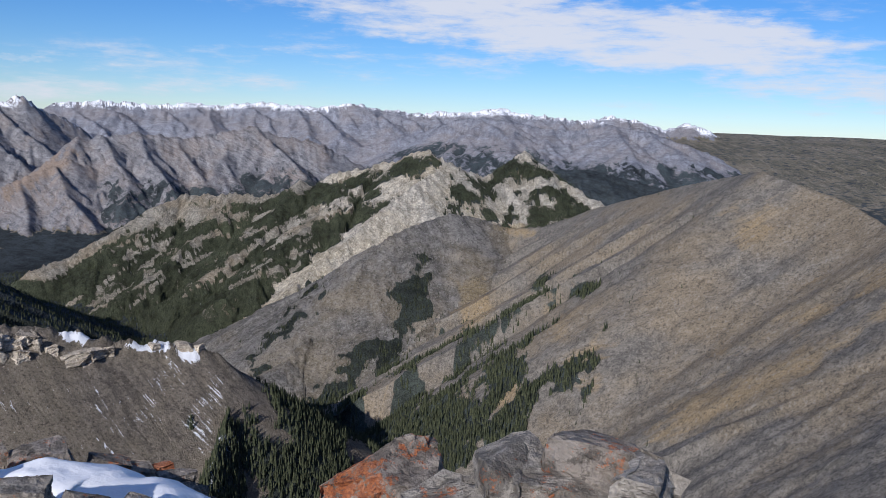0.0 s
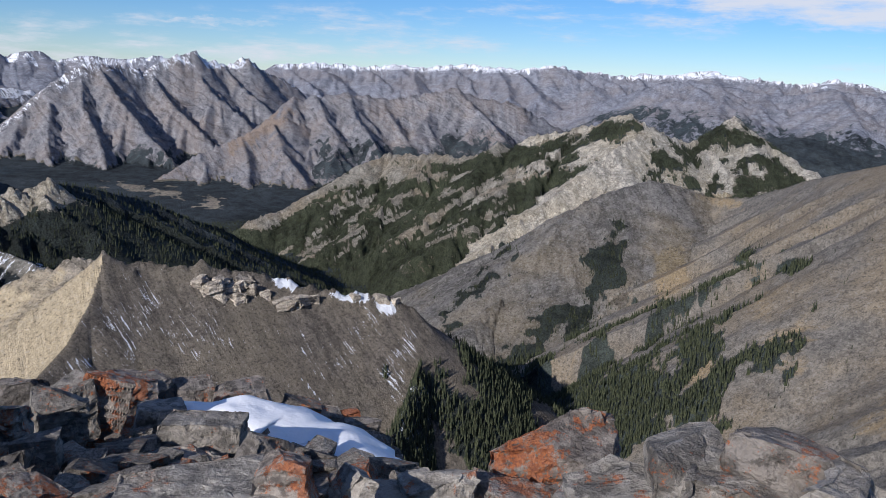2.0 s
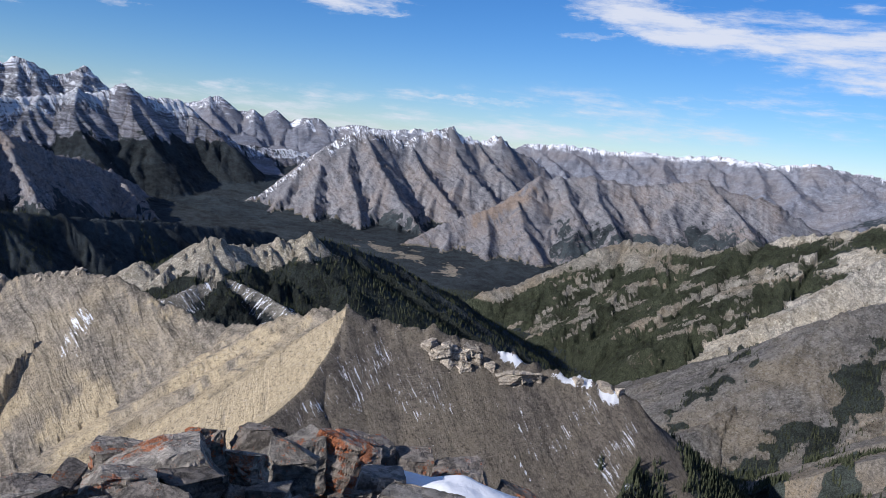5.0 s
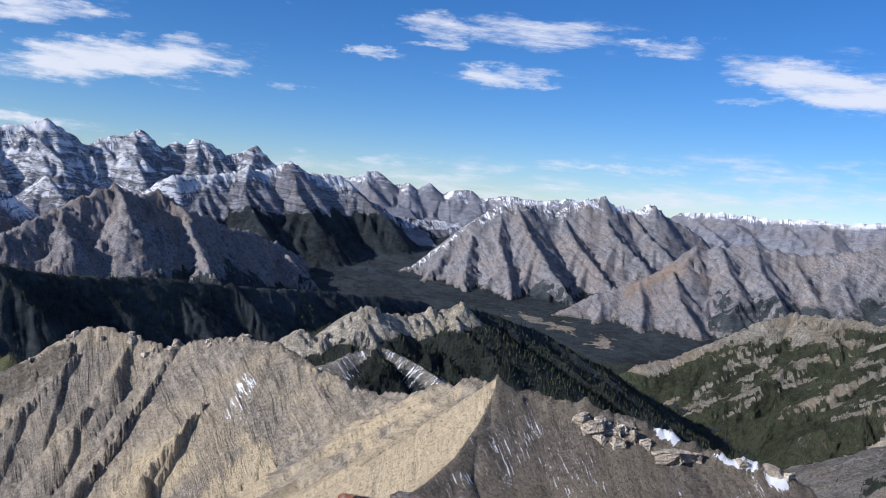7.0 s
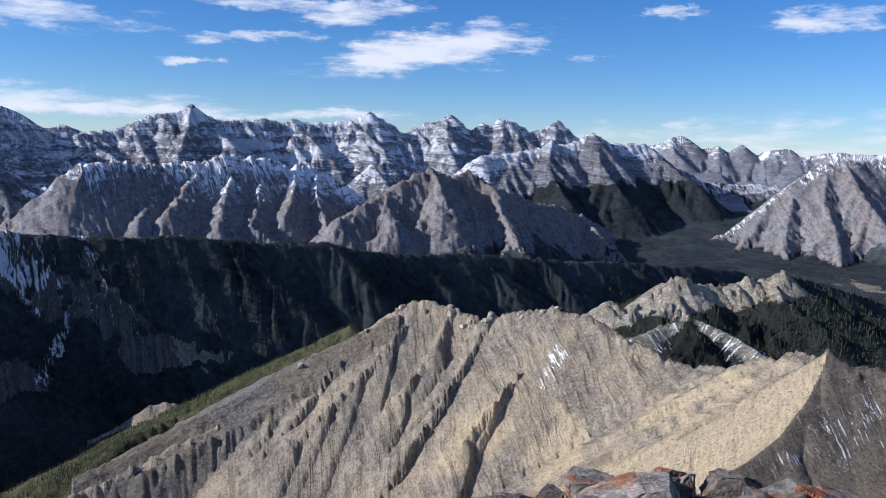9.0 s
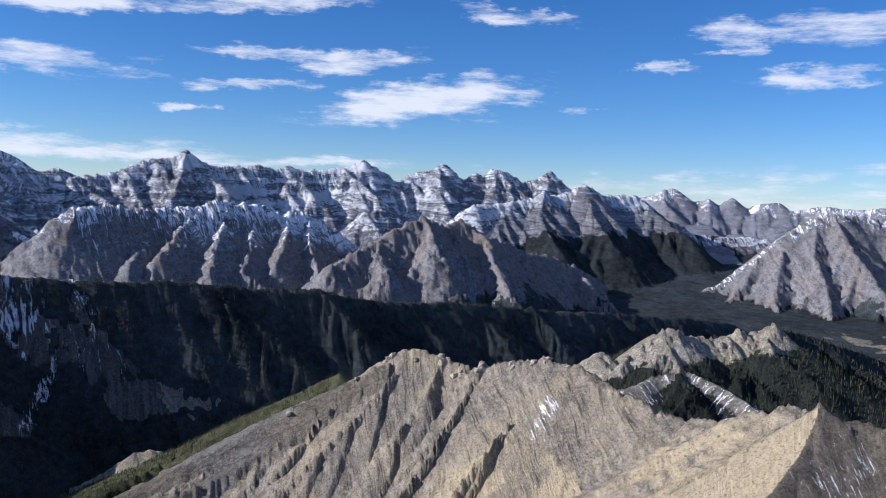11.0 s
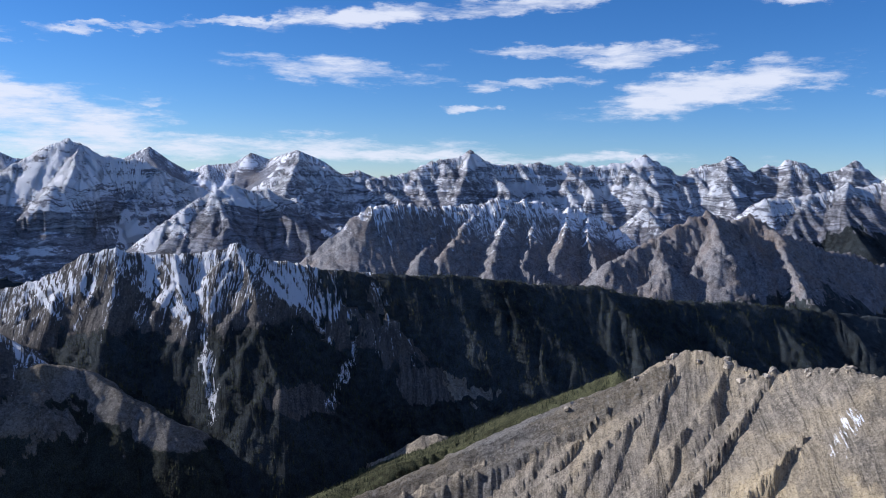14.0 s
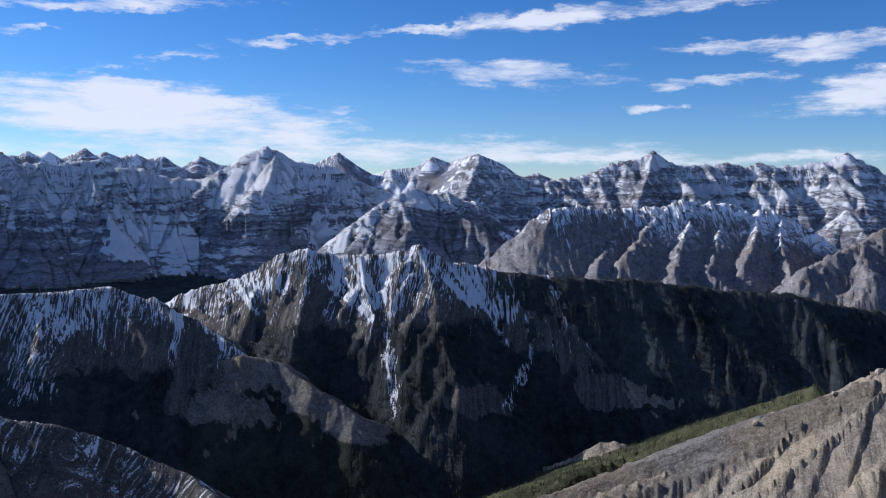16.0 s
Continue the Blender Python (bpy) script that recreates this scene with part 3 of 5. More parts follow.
raise_ridge("big_peak", "large grey limestone peak with long gullies", "banded", [
    (46, -7.07, 3000), (43.1, -5.45, 3092), (40.7, -3.53, 3168), (38.4, -1.34, 3241), (37, -0.53, 3285), (35.6, 0.03, 3329), (34.8, -0.33, 3355), (33.3, -0.47, 3402), (32, 0.12, 3443), (31.1, 0.56, 3472), (30.1, 0.82, 3504), (29.2, 0.35, 3532), (28, 0.02, 3570), (26.9, 0.63, 3605), (25.9, -0.06, 3637), (23.9, -0.92, 3700)],
    teeth=(40, 16), craggy=(18, 400), front=0.95, back=0.9, depth=1600, rib=(40, 4), skew=0.0, snow=(0.44, 60), woods=(200, 300, 0.62), spurs=(0, 0.62, 20, 42), wobble=0.12, rough=0.4, strip=0.8,
    arm_share=0.6, arms=[[(36, -0.19), (34.4, -2.74), (33.1, -4.54), (31.5, -6.48)], [(32.9, -0.47), (31.9, -2.1), (30.3, -3.85), (29.1, -5.06)], [(30.3, 0.17), (29.2, -1.63), (27.4, -3.07), (26.4, -3.98)], [(36.9, -0.75), (36.9, -2.6), (36, -4.85), (35.5, -7.31)], [(38.6, -1.91), (38.8, -3.76), (39, -5.92), (38.1, -7.7)], [(40, -3.11), (40.9, -4.95), (42, -6.52)], [(28.4, -0.03), (26.8, -1.57), (25.4, -2.73)]])
raise_ridge("banded_range", "grey range with slanting pale rock bands", "banded", [
    (23.9, -2.01, 3050), (20.5, -1.45, 3094), (17.4, -1.68, 3134), (12.9, -0.81, 3192), (11.4, -1.39, 3211), (8.8, -1.65, 3245), (6.4, -2.86, 3276), (4.5, -3.91, 3300)],
    craggy=(16, 400), front=0.85, back=0.8, depth=1600, rib=(40, 4), skew=0.0, woods=(100, 200, 0.62), spurs=(0, 0.62, 20, 36), wobble=0.12, rough=0.4, strip=0.8, ledges=(46, 3, 0.0),
    arm_share=0.6, arms=[[(22.3, -1.53), (21.6, -3.22), (20.7, -4.58), (21.1, -6.11)], [(20.2, -1.37), (19.7, -2.99), (18.6, -4.31), (17.7, -5.63)], [(23.7, -1.76), (24.3, -3.17), (25, -4.38)], [(18, -1.77), (17.2, -3.04), (16.2, -4.34)], [(13, -0.87), (11.3, -2.21), (9.7, -3.77)], [(14.5, -1.49), (14.8, -2.72), (15.6, -3.91)]])
raise_ridge("tan_hill", "rounded tan and grey rocky hill over the valley", "banded", [
    (32.7, -7.5, 2650), (29.8, -5.69, 2728), (27.2, -4.47, 2798), (24.2, -3.27, 2879), (21.8, -4.1, 2943), (19.7, -5.03, 3000)],
    craggy=(12, 400), front=0.85, back=0.8, depth=1600, rib=(40, 4), tan=0.4, woods=(140, 230, 0.58), spurs=(0, 0.62, 35, 20), wobble=0.12, rough=0.4, strip=0.8,
    arm_share=0.6, arms=[[(25.1, -3.57), (24.5, -5.44), (23.3, -6.97), (22.7, -7.88)], [(27.2, -4.64), (26.7, -6.48), (26.8, -8)], [(24.3, -3.92), (22.3, -5.53), (20.9, -6.73)], [(29.3, -5.73), (29.6, -7.21), (30.2, -8.24)]])
raise_ridge("white_cone", "cone-shaped peak with a white snow cap", "snowy", [
    (98.4, -2.97, 2750), (96.9, -1.8, 2788), (95.3, -0.78, 2828), (94.2, -0.19, 2855), (93.4, -0.57, 2875), (91.8, -0.59, 2915), (90.3, -1.26, 2952), (87.6, -2.84, 3020), (84.4, -4.82, 3100)],
    craggy=(14, 300), front=0.85, back=0.7, depth=1600, rib=(24, 13), snow=(0.6, 110), gully=(0.3, 220), spurs=(100, 0.6, 40, 0), wobble=0.12, rough=0.6,
    arm_share=0.7, arms=[[(91.8, -0.42), (91.4, -1.85), (92.6, -3.37)], [(93.9, -0.3), (94.8, -1.59), (95.4, -3.02)], [(90, -1.14), (89.2, -2.58), (87.7, -3.9)], [(86.9, -3.01), (85.4, -4.45), (84.3, -5.6)]])
raise_ridge("gullied_range", "dark grey range cut by deep gullies", "banded", [
    (84.9, -1.72, 2430), (82.9, -1.48, 2466), (79.5, -1.5, 2528), (77.9, -1.26, 2557), (75.9, -0.92, 2593), (74.8, -1.05, 2613), (73, -1.09, 2646), (71.9, -1.74, 2666), (70.4, -1.56, 2693), (68.5, -2.44, 2727), (66.5, -3.75, 2764), (65.6, -5.04, 2780)],
    craggy=(24, 400), front=1.0, back=0.8, depth=1600, rib=(24, 15), snow=(0.54, 150), gully=(0.3, 240), woods=(170, 230, 0.8), spurs=(0, 0.52, 40, 15), wobble=0.15, rough=0.8, strip=0.8, teeth=(40, 12), tan=0.2,
    arm_share=0.45, arms=[[(79.8, -2.23), (80.7, -3.99), (81.4, -5.24)], [(77.3, -1.44), (78.6, -3.17), (79.6, -4.74)], [(75.4, -1.55), (76, -3.5), (76.4, -5.52)], [(73.5, -1.74), (73.8, -3.83), (74.3, -5.58), (72.9, -6.58)], [(71.4, -1.54), (71.5, -3.38), (72, -4.93)], [(70, -1.89), (69.9, -3.72), (69.1, -5.59), (67.9, -6.76)], [(67.7, -2.96), (66.8, -4.82), (66.1, -6.23)]])
raise_ridge("twin_peaks", "two tan rocky peaks over dark woods", "banded", [
    (68.4, -5.09, 2200), (65.8, -3.51, 2311), (63.9, -2.23, 2392), (62.3, -1.51, 2460), (60.8, -2.05, 2524), (59.6, -1.56, 2575), (58.1, -2.56, 2639), (55.7, -3.45, 2741), (53, -3.95, 2856), (50.7, -5.01, 2954), (48.4, -6.23, 3052), (46.1, -7.24, 3150)],
    craggy=(24, 400), front=0.95, back=0.8, depth=1600, rib=(24, 13), skew=0.0, tan=0.35, woods=(110, 220, 0.8), spurs=(0, 0.54, 35, 20), wobble=0.15, rough=0.8, strip=0.8,
    arm_share=0.46, arms=[[(62.2, -1.54), (61.6, -2.56), (61.1, -3.79)], [(65.4, -3.41), (65.1, -4.28), (64.5, -5.29)], [(59.3, -1.81), (57.8, -2.98), (57.2, -4.41), (56, -6.57), (55.2, -7.46)], [(60.2, -2.08), (59.3, -3.84), (59, -5.47)], [(55.7, -4.3), (54.4, -5.14), (53.8, -6.79)], [(51.9, -4.29), (50.2, -6.14), (49, -7.01)]])
raise_ridge("snowy_face", "steep ridge face streaked with snow above dark forest", "heath", [
    (109.5, -7.36, 1678), (105.5, -6.13, 1646), (102.9, -4.71, 1630), (101.4, -4.52, 1622), (99.1, -5.02, 1613), (96.1, -4.81, 1605), (93.7, -4.48, 1601), (91.4, -5.34, 1601), (88.3, -5.87, 1604), (84.4, -6.17, 1615)],
    craggy=(6, 300), front=0.85, back=0.55, depth=900, rib=(40, 6), snow=(0.46, 170), gully=(0.36, 230), woods=(90, 160, 1.1), spurs=(0, 0.7, 30), teeth=(30, 8), wobble=0.4, rough=0.9, skew=0.05,
    arm_share=0.8, arms=[[(93.7, -4.09), (92.9, -6.33), (92.3, -8.64), (91.9, -11.32), (91.1, -13.97)], [(101.2, -4.71), (101.4, -6.74), (101.8, -9.02), (102.2, -11.28)], [(97.6, -4.82), (97.2, -7.51), (96.7, -9.44)], [(104.1, -5.39), (104.6, -7.08), (105.2, -8.95)], [(88.3, -6.06), (86.5, -7.57), (84.9, -9.63)], [(85.2, -6.49), (83.6, -8.82), (82.2, -11.04), (80.2, -12.44)]])
raise_ridge("forest_ridge", "long dark spruce-covered ridge", "forest", [
    (88.3, -5.87, 1604), (84.4, -6.17, 1615), (76.7, -6.26, 1659), (73, -6.65, 1693), (69.2, -6.63, 1736), (64.6, -7.35, 1803), (59.9, -7.25, 1890), (54.4, -7.46, 2020), (49.1, -7.4, 2185), (44.3, -7.32, 2379), (41.5, -7.5, 2517)],
    front=0.9, back=0.5, depth=900, rib=(60, 10), snow=(0.0, 40), woods=(-80, -50, 0.95), spurs=(0, 0.8, 35), teeth=(50, 8), wobble=0.4,
    arm_share=0.78, arms=[[(76.4, -6.3), (74, -8.27), (71.8, -10.48), (70.1, -12.27)], [(69.1, -6.55), (67.2, -8.54), (65.6, -10.32)], [(63.2, -7.38), (61.7, -8.94), (60.6, -9.96)], [(59, -7.29), (57.4, -8.61), (56.2, -9.93)], [(54.7, -7.26), (53.3, -8.6), (52.3, -9.88)]])
raise_ridge("snowy_shoulder", "dark shoulder streaked with snow above forest", "heath", [
    (125.9, -7.28, 1500), (120.1, -6.95, 1500), (117, -6.92, 1500), (114, -6.68, 1500), (111.7, -7.66, 1480), (108.8, -9.04, 1450), (106.7, -10.59, 1400)],
    front=0.8, back=0.6, depth=900, rib=(40, 6), snow=(0.46, 130), gully=(0.36, 200), woods=(70, 130, 1.1), spurs=(0, 0.7, 30), wobble=0.4, rough=0.6, skew=0.05,
    arm_share=0.7, arms=[[(114, -6.78), (112.9, -8.7), (111.6, -10.56)], [(118.3, -7.04), (118, -8.79), (118.3, -10.5)], [(111.3, -7.49), (109.6, -9.2), (107.8, -10.55)]])
raise_ridge("slab_dome", "smooth grey rock slab dome in the forest", "dome", [
    (112.1, -14.47, 1300), (109.2, -12.5, 1350), (105.9, -11.55, 1350), (103, -12.01, 1350), (100.7, -13.57, 1300), (97.5, -15.48, 1250)],
    front=0.8, back=0.5, depth=700, rib=(60, 8), woods=(20, 50, 0.95))
raise_ridge("near_shoulder", "dark scree shoulder with patches of snow", "heath", [
    (128.7, -11.73, 800), (123.3, -13.21, 820), (120.3, -14.21, 820), (117.2, -15.06, 800), (113.9, -16.77, 780), (109.3, -18.91, 740), (107.5, -20.45, 700)],
    front=0.75, back=0.8, depth=700, rib=(50, 8), snow=(0.36, 120))
raise_ridge("dark_hill", "low rounded hill covered in dark forest", "forest", [
    (-6.6, -3.12, 2500), (-9.6, -2.79, 2500), (-12.6, -3.4, 2500), (-14.5, -3.86, 2450), (-15.9, -4.14, 2450)],
    front=0.3, back=0.3, depth=200, rib=(100, 8), woods=(-5, 0, 0.95))
raise_ridge("pale_ridge", "ridge of pale limestone peaks above spruce slopes", "ridge", [
    (-10.5, -5.03, 1900), (-8.1, -3.81, 1950), (-6.3, -2.56, 2000), (-5.3, -1.84, 2020), (-3.9, -3.05, 2000), (-2.7, -3.67, 1950), (-1.2, -3.16, 1900), (-0.2, -2.7, 1880), (1, -2.09, 1900), (2, -2.05, 1920), (3.8, -2.96, 1950), (5.8, -3.34, 1980), (7.7, -3.78, 2000), (9.3, -4.85, 2000), (11.8, -5.29, 2000), (14.7, -5.34, 2050), (17.3, -5.38, 2100), (19.4, -6.31, 2050), (21.8, -7.93, 2000), (24.5, -9.48, 1950), (26.5, -10.11, 1900)],
    front=0.62, back=0.6, depth=1600, rib=(12, 5), skew=0.0, woods=(0, 30, 0.8), spurs=(0, 0.7, 40), strip=0.7, wobble=0.25, rough=0.6, craggy=(13, 90),
    arm_share=0.7, arms=[[(14.3, -5.3), (16.2, -7.77), (18.8, -10.17), (21.7, -12.51)], [(9.8, -4.27), (11.9, -7.18), (14.9, -9.84), (17.9, -12.44)], [(4.4, -2.86), (6.6, -5.12), (9.2, -7.41), (11.8, -9.5), (14.8, -12.34)], [(17.4, -5.45), (19.6, -7.53), (22.6, -9.13)], [(-5.3, -2), (-4.3, -3.38), (-3.7, -4.38)], [(-5.5, -1.99), (-6.9, -3.92), (-8.4, -4.72)]])
raise_ridge("pale_spur", "bright limestone cliff spur dropping to the forest", "pale", [
    (-0.2, -2.81, 1875), (1.9, -4.43, 1755), (4.1, -6.05, 1680), (6, -7.65, 1615), (8.1, -9.42, 1555), (9.8, -11.16, 1490), (11.7, -13.44, 1400), (13.2, -15.29, 1320)],
    front=0.75, back=0.62, depth=400, rib=(12, 5), woods=(90, 190, 0.55), teeth=(30, 10), strip=0.4, craggy=(15, 90), wobble=0.5, rough=0.7)
raise_ridge("forest_spur", "shaded spur covered in dark spruce forest", "forest", [
    (39, -7.59, 1200), (36.8, -7.83, 1240), (34.1, -8.46, 1310), (31.7, -9.54, 1400), (28.5, -10.61, 1500), (26, -11.93, 1600), (23.5, -13.42, 1680)],
    front=1.7, back=0.5, depth=900, rib=(80, 10), woods=(-20, 0, 0.97), spurs=(140, 0.8, 20))
raise_ridge("cream_knob", "cream-coloured rocky knob on the ridge", "pale", [
    (51, -11.42, 1080), (50.1, -10.92, 1090), (49.6, -10.11, 1100), (48.8, -10.4, 1100), (47.9, -10.15, 1110), (46.6, -9.18, 1120), (45.1, -8.13, 1140), (44.1, -8.44, 1150), (43.2, -8.71, 1160), (41.5, -8.24, 1180), (39.5, -7.85, 1200), (39, -7.48, 1200)],
    front=0.6, back=0.6, depth=260, rib=(14, 4), woods=(16, 45, 0.95), teeth=(30, 12), spurs=(60, 0.7, 30), rough=0.4, craggy=(14, 40))
raise_ridge("shaded_knoll", "shaded knoll with spruces and snow patches", "forest", [
    (47.9, -12.41, 1000), (45.5, -11.28, 1040), (43.8, -10.78, 1060), (41.3, -11.84, 1030), (39.2, -13.04, 980)],
    front=0.8, back=0.6, depth=300, rib=(30, 8), woods=(0, 15, 0.8), snow=(0.36, 120))
raise_ridge("grey_dome", "smooth grey limestone dome with spruces on its flank", "dome", [
    (-4.2, -7.04, 1350), (-2.1, -6.4, 1330), (-0.5, -6.2, 1300), (1.8, -6.94, 1270), (3.7, -7.97, 1240), (5.6, -9.76, 1200), (7.5, -12.29, 1150), (8.6, -14.59, 1100), (10.5, -16.46, 1050), (12.6, -18.27, 1000)],
    craggy=(6, 250), front=0.66, back=0.6, depth=600, rib=(30, 7), skew=0.0, rough=0.9, woods=(120, 300, 0.45), wobble=0.4)
raise_ridge("forest_bench", "bench of conifers behind the bare ridge", "bench", [
    (86.36, -20.09, 1090), (82.83, -18.89, 1100), (80.07, -17.95, 1110), (78.9, -17.23, 1120), (75.01, -15.32, 1130), (71.16, -13.76, 1140), (67.41, -12.23, 1140)],
    front=0.5, back=0.5, depth=400, rib=(60, 6), woods=(-20, 0, 0.9))
raise_ridge("bench_knob", "bare pale scree knob at the end of a conifer bench", "cream", [
    (87.1, -20.03, 1260), (85.2, -19.1, 1260), (82.8, -18.09, 1260), (80.9, -17.04, 1260), (79.9, -16.88, 1260), (78.9, -17.15, 1260), (76.9, -18.4, 1260)],
    front=0.7, back=0.8, depth=600, rib=(14, 2), rough=0.5, craggy=(4, 30), wobble=0.3)
raise_ridge("south_summit", "broad bare scree summit of grey and ochre shale", "scree", [
    (-100, -16, 60), (-75, -13, 150), (-55, -9, 350), (-40, -6, 560), (-28, -5.21, 760), (-25.1, -3.71, 830), (-20.7, -2.32, 900), (-18.6, -2.77, 980), (-14.8, -3.84, 1080), (-11.6, -4.96, 1180), (-9.8, -5.52, 1250), (-6.8, -6.76, 1320), (-4.2, -7.04, 1350)],
    front=0.74, back=0.62, depth=1600, rib=(60, 5), skew=0.3, tan=0.1, rough=0.8, jag=0.4, wobble=0.4)
raise_ridge("near_ridge", "bare cream and grey scree ridge with crags on its crest", "cream", [
    (87.2, -22.6, 960), (84.59, -21.7, 971.56), (81.3, -20.51, 985), (78.38, -19.35, 993.44), (75.8, -18.26, 1000), (73.97, -17.42, 1005), (72.6, -16.7, 1010), (71.59, -16.03, 1017.81), (70.7, -15.38, 1025), (69.65, -14.71, 1028.12), (68.4, -13.9, 1030), (66.63, -12.62, 1033.12), (64.9, -11.41, 1035), (63.83, -10.79, 1034.06), (62.9, -10.53, 1030), (61.77, -10.62, 1021.56), (60.6, -10.94, 1010), (59.36, -11.45, 995), (58.2, -11.83, 980), (57.43, -11.6, 970), (56.6, -11.2, 960), (55.21, -10.95, 945.62), (53.7, -10.81, 930), (52.42, -10.86, 915.62), (51.2, -11.13, 900), (50.15, -11.73, 882.5), (48.8, -12.49, 860), (46.42, -13.45, 826.25), (43.9, -14.12, 790), (42.12, -13.83, 758.75), (40.4, -13.22, 730), (37.93, -12.68, 701.25), (35.9, -12.26, 680)],
    front=0.74, back=0.62, depth=1600, rib=(15, 3.0), ribfade=40, skew=0.6, tan=0.2, teeth=(14, 7), wobble=0.3, rough=0.5, craggy=(10, 24),
    twigs=False, arm_share=0.92, arms=[[(62.5, -10.59), (64.6, -13.31), (67, -15.77), (69, -17.61), (71.2, -19.74)], [(57.8, -11.23), (59.2, -14.05), (61.1, -17.09), (63.1, -19.87)], [(53.8, -10.92), (55, -13.81), (57, -16.88), (59, -19.71)], [(65.6, -12.12), (67.9, -14.3), (70.1, -16.7)], [(60.4, -10.96), (61.6, -13.59), (63.9, -16.63)], [(69, -13.94), (70.5, -15.79), (72.8, -18.11)]])
raise_ridge("crag_band", "band of grey crags below the crest of a scree ridge", "dome", [
    (64.47, -11.46, 1011), (65.95, -12.43, 1011), (67.12, -13.53, 1004), (68.36, -14.85, 993), (69.56, -15.88, 986), (71.16, -16.74, 984), (72.7, -17.5, 979), (74.35, -18.3, 975), (75.99, -19, 971), (77.49, -19.68, 967), (78.98, -20.2, 965), (80.34, -20.8, 960), (81.43, -21.28, 956)],
    front=1.25, back=0.45, depth=500, rib=(9, 4), tan=0.0, teeth=(16, 14), wobble=0.25, rough=0.7, craggy=(11, 16), reach_limit=70)
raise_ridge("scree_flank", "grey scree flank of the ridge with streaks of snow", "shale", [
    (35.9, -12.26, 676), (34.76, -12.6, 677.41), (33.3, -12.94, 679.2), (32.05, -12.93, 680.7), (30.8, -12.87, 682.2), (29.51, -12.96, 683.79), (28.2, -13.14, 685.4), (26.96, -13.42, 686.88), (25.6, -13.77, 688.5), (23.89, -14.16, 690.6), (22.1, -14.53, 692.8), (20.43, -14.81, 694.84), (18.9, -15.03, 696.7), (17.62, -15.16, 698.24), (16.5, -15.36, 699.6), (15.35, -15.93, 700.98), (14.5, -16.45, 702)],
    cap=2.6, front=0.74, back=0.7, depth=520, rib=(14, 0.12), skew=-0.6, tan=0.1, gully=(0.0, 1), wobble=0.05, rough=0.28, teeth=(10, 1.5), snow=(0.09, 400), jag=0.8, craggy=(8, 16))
raise_ridge("flank_nose", "rocky nose of the scree ridge with spruces", "shale", [
    (15.1, -16.2, 702), (14.4, -17.94, 690), (14.9, -21.3, 620), (16.6, -25.06, 545)],
    front=1.6, back=1.8, depth=400, rib=(9, 3), rough=0.4, craggy=(10, 60), wobble=0.2, woods=(-20, 10, 0.85), snow=(0.34, 200))
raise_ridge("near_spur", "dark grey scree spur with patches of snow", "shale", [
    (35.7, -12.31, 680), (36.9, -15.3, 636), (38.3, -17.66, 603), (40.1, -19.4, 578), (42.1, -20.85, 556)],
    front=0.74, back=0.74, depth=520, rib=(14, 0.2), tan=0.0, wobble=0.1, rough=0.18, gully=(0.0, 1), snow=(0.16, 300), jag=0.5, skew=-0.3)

patch("wood", -5.0, -5.0, 4.2, 1.6, 25, 0.05, only=['pale_ridge'])
patch("wood", 1.8, -4.3, 5.0, 1.1, 8, 0.1, only=['pale_ridge'])
patch("tan", 25.8, -3.9, 2.6, 0.5, 35, 0.9, only=['tan_hill', 'banded_range'])
patch("snow", 28.8, 0.1, 3.6, 0.45, 0, 0.6, only=['big_peak', 'banded_range'])
streaky = random.Random(31)
for _ in range(70):     # rock ribs that break through the spruce slope
    a = streaky.uniform(6, 25)
    patch("wood", a, -4.2 - 0.17 * a - streaky.uniform(0.4, 5.0), streaky.uniform(0.5, 1.7), streaky.uniform(0.06, 0.16), 31 + streaky.uniform(-6, 6), 0.12, only=['pale_ridge'])
patch("wood", 16.6, -8.55, 3.49, 0.35, 32, 0.1, only=['pale_ridge'])
patch("wood", 12.3, -8.39, 5.04, 0.35, 32, 0.1, only=['pale_ridge'])
patch("wood", 8.8, -6.75, 2.33, 0.47, 25, 0.05, only=['pale_ridge'])
patch("wood", 19.1, -6.53, 4.26, 0.35, 28, 0.1, only=['pale_ridge'])
patch("wood", 14.4, -9.83, 3.49, 0.27, 32, 0.1, only=['pale_ridge'])
patch("wood", 19.2, -9.64, 2.33, 0.27, 32, 0.15, only=['pale_ridge'])
patch("wood", 46, -4.4, 9, 2.4, -4, 1.1, only=["brown_massif", "ground"])
patch("wood", 44.5, -6.4, 5, 1.2, 0, 1.1, only=["brown_massif", "ground", "twin_peaks", "far_white_peaks"])
patch("snow", 46, -4.4, 9, 2.4, -4, 0, only=["brown_massif", "ground"])
patch("snow", 105.9, -0.49, 2.91, 0.54, 35, 1)
patch("snow", 93.8, -0.92, 2.33, 0.7, -20, 0.8)
patch("snow", 74.1, -0.06, 2.33, 0.47, 0, 0.9)
patch("snow", 70.4, -0.73, 2.71, 0.47, 15, 0.9)
patch("snow", 78.2, 1.66, 0.85, 0.35, 0, 1.1)
patch("snow", 67.8, 1.6, 1.55, 0.31, 10, 1)
patch("wood", 29.2, -9.03, 0.93, 0.39, 0, 0)
patch("tan", 29.2, -9.03, 0.93, 0.39, 0, 1)
patch("wood", 32.5, -8.14, 3.49, 0.39, -8, 0.3)
patch("tan", 32.5, -8.14, 3.49, 0.39, -8, 0.6)
patch("wood", 2.5, -13.73, 3.88, 1.78, 65, 1.1)
patch("wood", -2.5, -19.44, 7.75, 2.91, 30, 1.05)
patch("wood", 9.3, -22.74, 5.81, 5.04, 0, 1.1)
